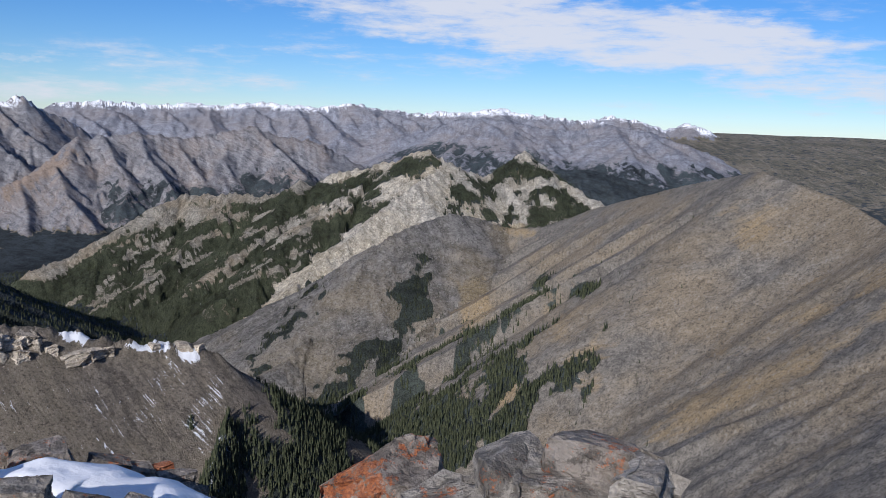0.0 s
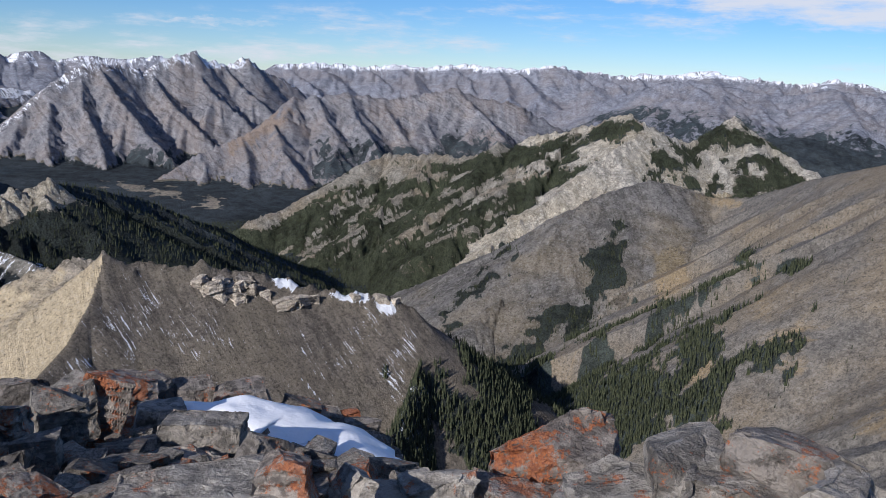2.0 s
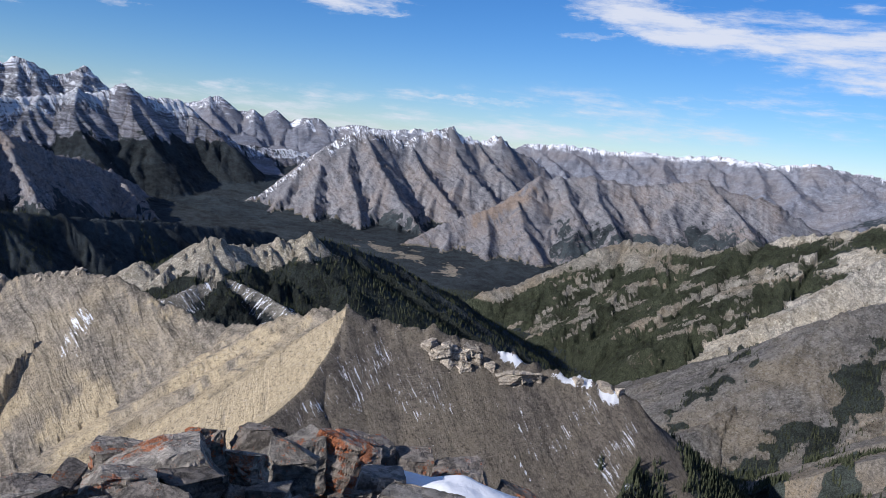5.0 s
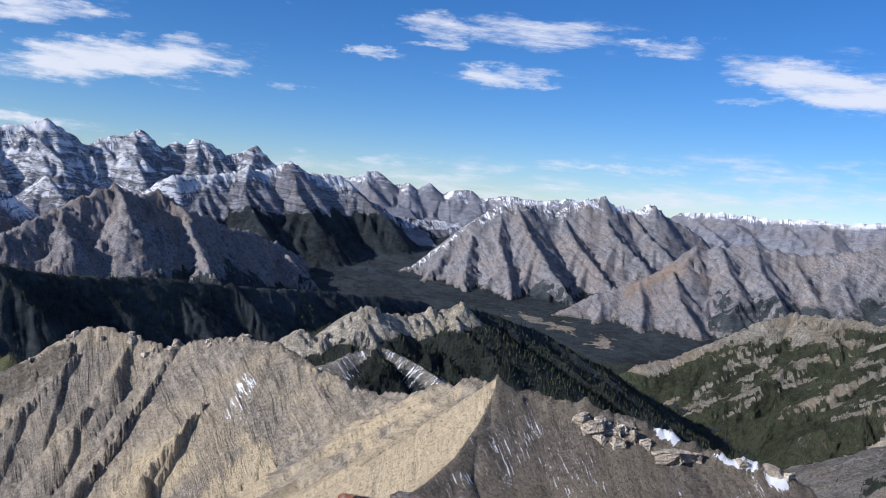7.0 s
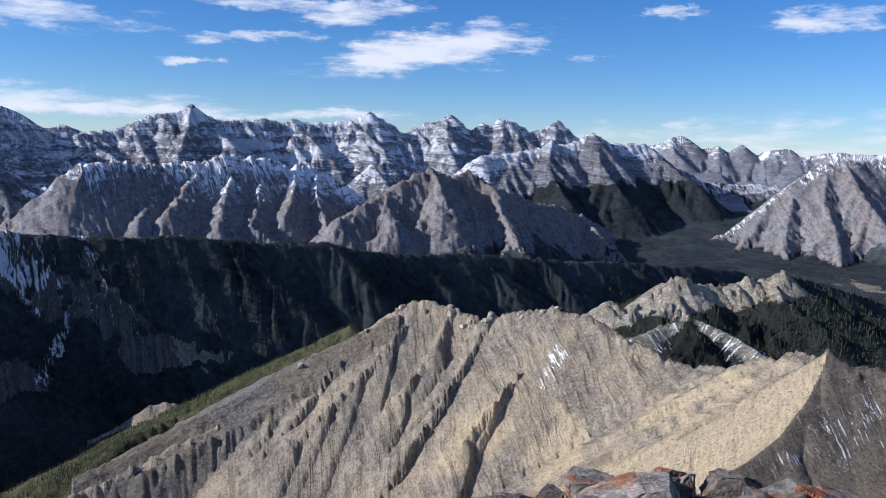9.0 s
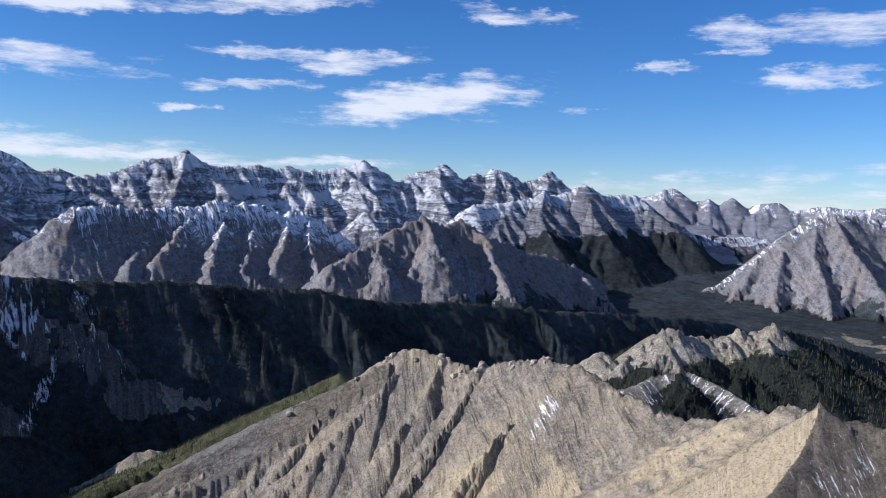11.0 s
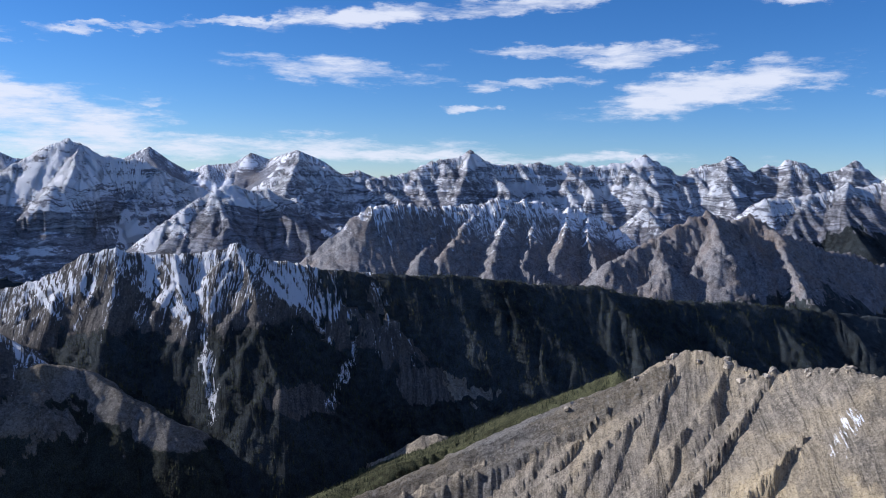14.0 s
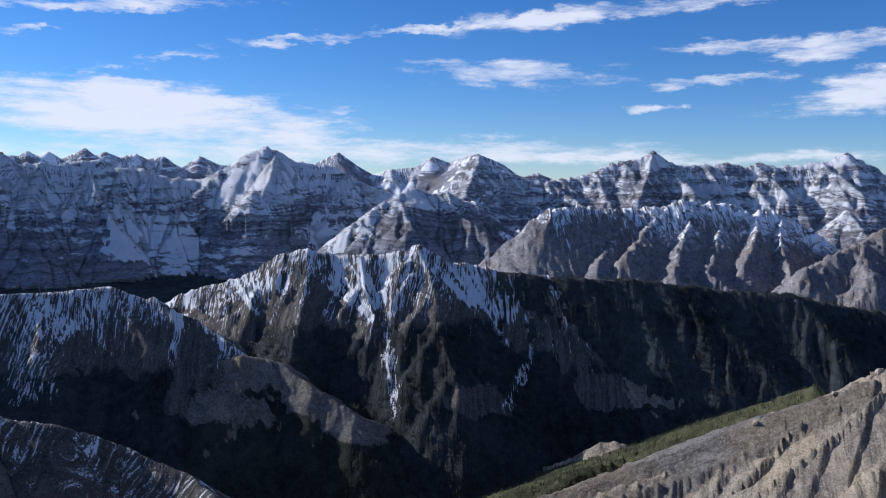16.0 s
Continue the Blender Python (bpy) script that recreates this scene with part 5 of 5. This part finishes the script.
rock(0.41, 1.77, 0.37, 0.43, 0.31, 0.67, -8, 0, 0, "grey", 55, 8, "broad base block of the summit outcrop", boxy=0.95, plates=4)
rock(-0.09, 3.64, -0.23, 0.57, 0.36, 0.51, -4, -18, 0, "rust", 62, 5, "slanting slab covered in orange lichen", boxy=0.75)
rock(-0.17, 3.34, -0.26, 0.52, 0.33, 0.29, 13, 10, 0, "rust", 69, 6, "cracked grey rock with orange lichen", boxy=0.80)
rock(0.05, 3.14, -0.16, 0.42, 0.27, 0.30, -11, 4, 0, "grey", 76, 6, "cracked grey limestone rock", boxy=0.80)
rock(-0.37, 3.37, -0.24, 0.20, 0.15, 0.33, 31, 6, 0, "grey", 83, 5, "small upright limestone block", boxy=0.70)
rock(-0.59, 3.25, -0.20, 0.29, 0.19, 0.37, 20, -10, 0, "pale", 90, 4, "pointed pale limestone rock", boxy=0.60)
rock(-0.83, 3.20, -0.23, 0.29, 0.21, 0.28, -5, -6, 0, "grey", 97, 5, "angular grey limestone rock", boxy=0.75)
rock(-0.88, 2.87, -0.09, 0.10, 0.26, 0.34, 32, 14, 0, "grey", 104, 4, "thin upright slab of grey stone", boxy=0.70)
rock(-1.02, 2.65, 0.01, 0.25, 0.14, 0.39, 6, -16, 0, "rust", 111, 4, "tilted wedge of rock with orange lichen", boxy=0.60)
rock(-1.33, 2.96, -0.12, 0.24, 0.15, 0.39, 54, 20, 0, "dark", 118, 4, "dark wedge-shaped rock beside snow", boxy=0.60)
rock(-1.35, 2.63, -0.08, 0.62, 0.49, 0.30, 19, -6, 0, "pale", 125, 6, "broad flat pale slab with rust spots", boxy=0.85)
rock(-2.64, 4.93, -0.96, 0.60, 0.38, 0.40, 33, 3, 0, "grey", 132, 4, "thick two-layered grey limestone block", boxy=0.85, plates=2)
rock(-2.54, 4.57, -0.94, 0.42, 0.30, 0.23, 29, 0, 0, "grey", 139, 4, "flat grey limestone block", boxy=0.80)
rock(-4.13, 6.18, -1.31, 0.49, 0.35, 0.59, 54, 18, 0, "rust", 146, 4, "tilted brown block with lichen on its top", boxy=0.70)
rock(-3.74, 5.27, -1.04, 0.37, 0.23, 0.55, 25, 12, 0, "rust", 153, 4, "upright slab with orange lichen", boxy=0.70)
rock(-3.89, 5.10, -0.98, 0.50, 0.32, 0.50, 47, -14, 0, "grey", 160, 4, "large angular grey limestone block", boxy=0.70)
rock(-3.58, 5.85, -1.30, 0.39, 0.31, 0.32, 31, 4, 0, "grey", 167, 3, "flat slab of grey limestone", boxy=0.80)
rock(-3.28, 6.79, -1.55, 0.53, 0.34, 0.46, 36, -8, 0, "dark", 174, 3, "flat dark slab on the summit edge", boxy=0.75)
rock(-3.94, 6.42, -1.43, 0.32, 0.20, 0.51, 62, 0, 0, "dark", 181, 3, "dark rock on the summit edge", boxy=0.70)
rock(-3.75, 6.63, -1.52, 0.38, 0.24, 0.44, 29, 0, 0, "dark", 188, 3, "dark rock on the summit edge", boxy=0.70)
rock(-2.91, 7.08, -1.66, 0.38, 0.24, 0.38, 22, 6, 0, "dark", 195, 3, "dark rock on the summit edge", boxy=0.70)
rock(-2.65, 7.13, -1.72, 0.38, 0.24, 0.28, 40, 0, 0, "dark", 202, 3, "dark rock on the summit edge", boxy=0.70)
rock(-2.44, 7.27, -1.75, 0.20, 0.13, 0.29, 39, 0, 0, "rust", 209, 3, "small reddish stone on the summit edge", boxy=0.70)
rock(-2.22, 7.01, -1.73, 0.32, 0.20, 0.32, 38, 0, 0, "dark", 216, 3, "dark rock on the summit edge", boxy=0.70)
rock(-1.95, 6.41, -1.68, 0.29, 0.19, 0.39, 37, 0, 0, "dark", 223, 3, "dark rock beside the snow patch", boxy=0.70)
rock(-3.45, 4.01, -0.61, 0.30, 0.19, 0.37, 30, -10, 0, "pale", 237, 4, "upright pale limestone block", boxy=0.70)
rock(-3.50, 3.80, -0.55, 0.22, 0.13, 0.40, 64, -14, 0, "grey", 244, 4, "upright grey limestone block", boxy=0.65)
rock(-3.49, 4.51, -0.77, 0.36, 0.23, 0.43, 49, 10, 0, "grey", 251, 4, "blocky grey limestone rock", boxy=0.70)
rock(-3.63, 3.46, -0.49, 0.59, 0.38, 0.28, 48, -28, 0, "grey", 258, 5, "long slab leaning on other rocks", boxy=0.85)
rock(-4.54, 4.77, -0.97, 0.30, 0.19, 0.35, 55, 0, 0, "rust", 265, 3, "flat reddish stone on the summit edge", boxy=0.75)
rock(-4.27, 5.05, -1.02, 0.41, 0.26, 0.41, 31, 0, 0, "dark", 272, 4, "flat dark slab on the summit edge", boxy=0.80)
rock(-4.17, 5.33, -1.08, 0.19, 0.18, 0.48, 49, 0, 0, "rust", 279, 3, "small reddish stone on the summit edge", boxy=0.70)
rock(-4.02, 3.54, -0.55, 0.37, 0.27, 0.26, 60, 0, 0, "grey", 286, 4, "flat grey limestone rock", boxy=0.75)
rock(-4.31, 4.29, -0.82, 0.25, 0.18, 0.28, 56, 0, 0, "dark", 293, 4, "dark stone on the summit edge", boxy=0.70)
rock(-3.42, 3.02, -0.35, 0.38, 0.27, 0.22, 40, 0, 0, "grey", 300, 4, "flat grey limestone rock", boxy=0.75)
rock(-3.30, 3.37, -0.45, 0.30, 0.21, 0.25, 76, 0, 0, "dark", 307, 4, "dark angular limestone rock", boxy=0.70)
rock(-3.17, 3.95, -0.65, 0.25, 0.18, 0.25, 30, 0, 0, "grey", 314, 4, "small grey limestone rock", boxy=0.70)


# loose rubble between the large rocks: a few shapes, each stone an object of its own
shapes = []
for k in range(10):
    rnd = random.Random(400 + k)
    me = rock_mesh("stone", 500 + k, 1.0, rnd.uniform(0.55, 0.9), rnd.uniform(0.28, 0.6), 6, 3, 0.03, 4.0)
    me.materials.append(STONE[("grey", "dark", "grey", "pale", "dark", "grey", "rust", "dark", "grey", "dark")[k]])
    shapes.append(me)
rnd = random.Random(9)
count = 0
while count < 298:
    x, y = rnd.uniform(-5, 0.6), rnd.uniform(1.6, 7.9)
    z, off = platform(x, y)
    if off > 0.35 or math.hypot(x, y) < 2.3 or (x > -1.6 and y < 2.6) or abs((y - 6.1) - 0.1 * (x + 3)) < 0.42 and -4.4 < x < -1.9:
        continue
    near_edge = off > -0.7
    size = rnd.uniform(0.08, 0.30) * (1.4 if rnd.random() < 0.15 else 1)
    ob = new("stone", rnd.choice(shapes))
    ob.matrix_world = pose(x, y, z + 0.05 * size, rnd.gauss(0, 16), rnd.gauss(0, 16), rnd.uniform(0, 360)) @ Matrix.Diagonal((size, size, size, 1))
    tagged(ob, "loose angular stone among the summit rubble", "stone", "loose summit stones")
    count += 1


# ---------------------------------------------------------------- snow beds on the summit
def snow_material():
    m, nt, bsdf = material("snow")
    tex = nt.nodes.new("ShaderNodeTexCoord").outputs["Object"]
    a, c = noise_node(nt, tex, 2.0, 4, 0.5), noise_node(nt, tex, 60.0, 4, 0.6)
    col = mixed(nt, ramp01(nt, a, 0.4, 0.7), (0.84, 0.86, 0.90), (0.92, 0.93, 0.95))
    nt.links.new(col, bsdf.inputs["Base Color"])
    bsdf.inputs["Roughness"].default_value = 0.6
    b = node(nt, "ShaderNodeBump", Strength=0.5, Distance=1.0)
    nt.links.new(math_node(nt, "ADD", math_node(nt, "MULTIPLY", a, 0.12), math_node(nt, "MULTIPLY", c, 0.006)), b.inputs["Height"])
    nt.links.new(b.outputs[0], bsdf.inputs["Normal"])
    return m


SNOW_MAT = snow_material()


def snow_bed(line, widths, thick, seed):
    """A drift of old snow lying along a line of spots on the platform, with widths at each."""
    n, m = 60, 17
    pts = [Vector(p) for p in line]
    co = []
    for i in range(n):
        t = i / (n - 1) * (len(pts) - 1)
        k = min(int(t), len(pts) - 2)
        f = t - k
        f = f * f * (3 - 2 * f)
        c = pts[k].lerp(pts[k + 1], t - k)
        d = (pts[k + 1] - pts[k]).normalized()
        s = Vector((-d.y, d.x, 0)).normalized()

        wide = widths[k] * (1 - f) + widths[k + 1] * f
        wide *= 1 + 0.18 * noise.noise(Vector((t * 2.3, seed, 0)))
        for j in range(m):
            v = 2 * j / (m - 1) - 1
            p = c + s * (v * wide / 2 + 0.05 * noise.noise(Vector((t * 3, seed + 4, v))))
            rise = thick * (1 - abs(v) ** 3.0) * min(1, 5 * min(i, n - 1 - i) / (n - 1) + 0.05)
            z = c.z - 0.04 * (p - c).dot(Vector((0, 1, 0))) + rise - 0.06 + 0.05 * noise.fractal(Vector((p.x * 1.6, p.y * 1.6, seed)), 0.9, 2.0, 3)
            co.append((p.x, p.y, z))
    faces = [(i * m + j, i * m + j + 1, (i + 1) * m + j + 1, (i + 1) * m + j) for i in range(n - 1) for j in range(m - 1)]
    me = bpy.data.meshes.new("snow_patch")
    me.from_pydata(co, [], faces)
    bm = bmesh.new()
    bm.from_mesh(me)
    rim = [e for e in bm.edges if e.is_boundary]
    down = bmesh.ops.extrude_edge_only(bm, edges=rim)["geom"]
    for v in down:
        if isinstance(v, bmesh.types.BMVert):
            v.co.z -= 0.18
    bmesh.ops.recalc_face_normals(bm, faces=bm.faces)
    bm.to_mesh(me)
    bm.free()
    me.polygons.foreach_set("use_smooth", [True] * len(me.polygons))
    me.materials.append(SNOW_MAT)
    return tagged(new("snow_patch", me), "smooth white patch of old snow between rocks", "snow patch", "summit snow")


snow_bed([(-3.7, 6.1, -1.22), (-3.04, 6.08, -1.24), (-2.57, 6.05, -1.32), (-2.24, 5.9, -1.38), (-1.98, 5.65, -1.40), (-1.75, 5.3, -1.34)], [0.25, 0.7, 1.1, 1.35, 1.3, 0.7], 0.18, 3)
snow_bed([(-1.89, 2.31, 0.01), (-1.76, 2.40, -0.01), (-1.64, 2.47, -0.02)], [0.28, 0.28, 0.14], 0.08, 8)


# ---------------------------------------------------------------- crags on the near ridge
def field_at(x, y):
    a = math.degrees(math.atan2(-x, y))
    i = int(np.argmin(np.abs(DEG[:, 0] - a)))
    j = int(np.argmin(np.abs(RAD - math.hypot(x, y))))
    return i, j


def crag(az, r, l, w, h, turn, lean, seed):
    x, y = -math.sin(radians(az)) * r, math.cos(radians(az)) * r
    i, j = field_at(x, y)
    me = rock_mesh("crag", seed, l * 1.5, w * 1.5, h * 2.3, 9, 3 if r > 800 else 4, 0.06, 5.0, 0.6)
    me.materials.append(STONE["crag"])
    ob = new("crag", me)
    ob.matrix_world = pose(x, y, float(HEIGHT[i, j]) - (0.75 if r > 800 else 0.45) * h, 0, lean, turn)
    tagged(ob, "weathered rock tower on the ridge crest", "crag", "ridge crags")


crag(29.6, 662, 6, 5, 7, 49.6, -6, 70)
crag(28.5, 660, 7, 6, 6, 78.5, 5, 71)
crag(27.8, 668, 8, 6, 7, 37.8, -10, 72)
crag(27.4, 671, 7, 5, 6, 62.4, 0, 73)
crag(26.4, 672, 6, 5, 5, 96.4, 5, 74)
crag(25.7, 672, 7, 5, 5, 40.7, 0, 75)
crag(28.7, 670, 9, 6, 8, 108.7, -5, 76)
crag(23.5, 676, 6, 5, 6, 63.5, 4, 77)
crag(22.2, 682, 6, 4, 4, 22.2, 0, 78)
crag(19.3, 692, 6, 5, 4, 39.3, 0, 79)
crag(16.5, 698, 7, 5, 5, 71.5, 4, 80)
crag(29.1, 664, 12, 8, 8, 39.1, -8, 81)
crag(27.5, 662, 9, 8, 8, 67.5, 6, 82)
crag(28.4, 672, 18, 10, 6, 48.4, -10, 83)
crag(27.2, 680, 11, 9, 7, 27.2, 8, 84)
crag(24.1, 672, 13, 9, 8, 39.1, -8, 85)
crag(23, 678, 10, 8, 5, 53, 0, 86)
crag(17.5, 698, 10, 8, 5, 17.5, 0, 87)
crag(29.9, 668, 9, 8, 5, 89.9, 0, 88)
crag(64.20, 1033, 7.7, 4.3, 3.1, 138, -10, 170)
crag(66.39, 1017, 8.6, 4.8, 3.5, 162, 6, 171)
crag(64.31, 1018, 6.1, 3.4, 2.4, 159, 8, 172)
crag(64.01, 1033, 8.2, 4.6, 3.3, 160, 7, 173)
crag(64.52, 1031, 5.8, 3.2, 2.3, 165, 11, 174)
crag(59.43, 992, 4.9, 2.7, 2.0, 142, 4, 175)
crag(62.29, 1023, 5.6, 3.1, 2.2, 122, 11, 176)
crag(59.70, 983, 8.3, 4.6, 3.3, 100, -5, 177)
crag(60.68, 1007, 8.3, 4.6, 3.3, 136, -2, 178)
crag(59.15, 983, 6.5, 3.6, 2.6, 115, -6, 179)
crag(55.83, 951, 4.7, 2.6, 1.9, 140, -5, 180)
crag(60.49, 1000, 7.7, 4.3, 3.1, 111, 4, 181)
crag(70.56, 1023, 7.4, 4.1, 2.9, 141, -8, 182)
crag(62.44, 1011, 5.9, 3.3, 2.4, 142, 10, 183)
crag(69.95, 1026, 7.7, 4.3, 3.1, 129, 2, 184)
crag(54.22, 934, 6.0, 3.3, 2.4, 107, -1, 185)
crag(70.94, 1022, 8.5, 4.7, 3.4, 178, 6, 186)
crag(52.03, 910, 6.0, 3.3, 2.4, 115, -8, 187)
crag(58.14, 963, 7.6, 4.2, 3.0, 104, 3, 188)
crag(53.44, 923, 5.1, 2.8, 2.0, 120, 11, 189)
crag(64.22, 1033, 6.1, 3.4, 2.5, 136, -3, 190)
crag(55.66, 946, 7.1, 3.9, 2.8, 126, -7, 191)
crag(52.96, 921, 4.8, 2.6, 1.9, 97, -8, 192)
crag(57.81, 973, 7.2, 4.0, 2.9, 136, 2, 193)
crag(64.40, 1034, 5.1, 2.8, 2.0, 141, 7, 194)
crag(62.94, 1028, 6.6, 3.7, 2.7, 120, -2, 195)
crag(71.03, 1013, 6.5, 3.6, 2.6, 156, -2, 196)
crag(67.22, 1030, 4.6, 2.6, 1.9, 125, -6, 197)
crag(67.45, 1030, 6.4, 3.5, 2.6, 126, -4, 198)
crag(53.51, 924, 7.0, 3.9, 2.8, 163, -2, 199)
crag(53.30, 924, 6.7, 3.7, 2.7, 100, -7, 200)
crag(53.92, 930, 6.0, 3.3, 2.4, 140, 7, 201)
crag(58.29, 972, 6.9, 3.8, 2.8, 144, 4, 202)
crag(65.66, 1025, 8.8, 4.9, 3.5, 111, 11, 203)


# ---------------------------------------------------------------- conifers
def needle_material():
    m, nt, bsdf = material("spruce_needles")
    geo = nt.nodes.new("ShaderNodeNewGeometry")
    info = nt.nodes.new("ShaderNodeObjectInfo")
    mixr = math_node(nt, "FRACT", math_node(nt, "ADD", geo.outputs["Random Per Island"], info.outputs["Random"]))
    n = noise_node(nt, geo.outputs["Position"], 0.9, 3, 0.6)
    col = mixed(nt, mixr, (0.027, 0.034, 0.021), (0.070, 0.076, 0.042))
    col = mixed(nt, 1.0, col, math_node(nt, "MULTIPLY_ADD", n, 1.2, 0.4), "MULTIPLY")
    nt.links.new(col, bsdf.inputs["Base Color"])
    bsdf.inputs["Roughness"].default_value = 0.9
    bsdf.inputs["Specular IOR Level"].default_value = 0.1
    return m


def bark_material():
    m, nt, bsdf = material("bark")
    n = noise_node(nt, nt.nodes.new("ShaderNodeTexCoord").outputs["Object"], 6.0, 5, 0.6)
    nt.links.new(mixed(nt, n, (0.05, 0.038, 0.028), (0.16, 0.13, 0.10)), bsdf.inputs["Base Color"])
    bsdf.inputs["Roughness"].default_value = 0.95
    return m


NEEDLES, BARK = needle_material(), bark_material()


def crown_arrays(seed, tiers, sides):
    """A spruce's crown, one metre high: ragged skirts of branches, one above another."""
    rnd = random.Random(seed)
    co, faces = [], []
    for k in range(tiers):
        z0 = 0.06 + 0.86 * k / tiers
        z1 = min(1.0, z0 + 1.25 / tiers + (0.1 if k == tiers - 1 else 0))
        wide = 0.155 * (1 - 0.85 * k / tiers) * rnd.uniform(0.85, 1.15)
        top = len(co)
        co.append((rnd.gauss(0, 0.006), rnd.gauss(0, 0.006), z1))
        turn = rnd.uniform(0, 6.28)
        for s in range(sides):
            a = turn + 6.2832 * s / sides
            q = wide * rnd.uniform(0.6, 1.25)
            co.append((q * math.cos(a), q * math.sin(a), z0 - rnd.uniform(0.0, 0.05)))
        for s in range(sides):
            faces.append((top, top + 1 + s, top + 1 + (s + 1) % sides))
    return np.array(co, np.float32), np.array(faces, np.int32)


def scatter(seed, tries, r0, r1, az0, az1, limit):
    """Spots for trees: even over the ground, kept where woods grow."""
    g = np.random.default_rng(seed)
    r = np.sqrt(g.uniform(r0 * r0, r1 * r1, tries))
    a = g.uniform(az0, az1, tries)
    i = np.clip(np.searchsorted(np.degrees(AZ), a), 1, NA - 1)
    j = np.clip(np.searchsorted(RAD, r), 1, NRAD - 1)
    x, y = -np.sin(np.radians(a)) * r, np.cos(np.radians(a)) * r
    w = WOOD[i, j] + 0.5 * (fbm(x / 25, y / 25, 3, 91) - 0.5) + 0.5 * (g.random(tries) - 0.5)
    keep = (w > limit) & (OWNER[i, j] != len(MADE) - 1)
    f = (r - RAD[j - 1]) / (RAD[j] - RAD[j - 1])
    z = HEIGHT[i, j - 1] * (1 - f) + HEIGHT[i, j] * f
    return x[keep], y[keep], z[keep], g


def woods(name, label, seed, tries, r0, r1, az0, az1, limit, tall, tiers, sides):
    x, y, z, g = scatter(seed, tries, r0, r1, az0, az1, limit)
    kinds = [crown_arrays(seed + k, tiers, sides) for k in range(5)]
    allco, allf, base = [], [], 0
    pick = g.integers(0, 5, len(x))
    for k, (co, f) in enumerate(kinds):
        m = pick == k
        n = int(m.sum())
        if not n:
            continue
        h = g.uniform(tall[0], tall[1], n)
        wide = h * g.uniform(0.8, 1.3, n)
        t = g.uniform(0, 6.28, n)
        c, s = np.cos(t), np.sin(t)
        px = x[m][:, None] + wide[:, None] * (c[:, None] * co[None, :, 0] - s[:, None] * co[None, :, 1])
        py = y[m][:, None] + wide[:, None] * (s[:, None] * co[None, :, 0] + c[:, None] * co[None, :, 1])
        pz = z[m][:, None] + h[:, None] * co[None, :, 2] - 0.4
        allco.append(np.stack([px, py, pz], 2).reshape(-1, 3))
        allf.append((f[None] + (base + np.arange(n) * len(co))[:, None, None]).reshape(-1, 3))
        base += n * len(co)
    co, f = np.concatenate(allco).astype(np.float32), np.concatenate(allf).astype(np.int32)
    me = bpy.data.meshes.new(name)
    me.vertices.add(len(co))
    me.vertices.foreach_set("co", co.ravel())
    me.loops.add(f.size)
    me.loops.foreach_set("vertex_index", f.ravel())
    me.polygons.add(len(f))
    me.polygons.foreach_set("loop_start", np.arange(0, f.size, 3, dtype=np.int32))
    me.update(calc_edges=True)
    me.materials.append(NEEDLES)
    tagged(new(name, me), label, "forest", kind="stuff")
    print(name, len(x), "trees", len(f), "triangles")


woods("spruce_forest", "dense dark spruce forest in the valley below", 5, 40000, 420, 1000, -12, 32, 0.5, (5.5, 10), 3, 6)
woods("mountain_forest", "spruce forest on the lower mountain slopes", 6, 60000, 1000, 2150, -16, 50, 0.5, (4, 8), 2, 4)
woods("slope_spruces", "scattered small spruces on open scree slopes", 8, 14000, 600, 1400, -18, 8, 0.3, (2.5, 5), 2, 4)
woods("bench_forest", "strip of conifers behind the bare ridge", 7, 40000, 900, 2000, 55, 112, 0.55, (4, 7), 2, 4)


def conifer(seed):
    """One spruce as a thing: trunk and crown, one metre high before scaling."""
    ob = new("conifer", None)
    co, f = crown_arrays(seed, 6, 9)
    me = bpy.data.meshes.new("crown")
    me.from_pydata(co.tolist(), [], f.tolist())
    part("crown", me, NEEDLES, ob)
    bm = bmesh.new()
    bmesh.ops.create_cone(bm, segments=7, radius1=0.022, radius2=0.004, depth=0.9, cap_ends=True, matrix=Matrix.Translation((0, 0, 0.42)))
    me = bpy.data.meshes.new("trunk")
    bm.to_mesh(me)
    bm.free()
    part("trunk", me, BARK, ob)
    return tagged(ob, "dark green spruce tree on a steep valley slope", "tree", "valley spruces")


x, y, z, g = scatter(12, 9000, 430, 760, -8, 20, 0.5)
first = [conifer(900 + k) for k in range(3)]
for k in range(min(140, len(x))):
    h = float(g.uniform(7.5, 11.5))
    m = pose(float(x[k]), float(y[k]), float(z[k]) - 0.4, 0, 0, float(g.uniform(0, 360)))
    ob = first[k] if k < 3 else copy_thing(first[k % 3], m)
    ob.matrix_world = m @ Matrix.Diagonal((h, h, h, 1))
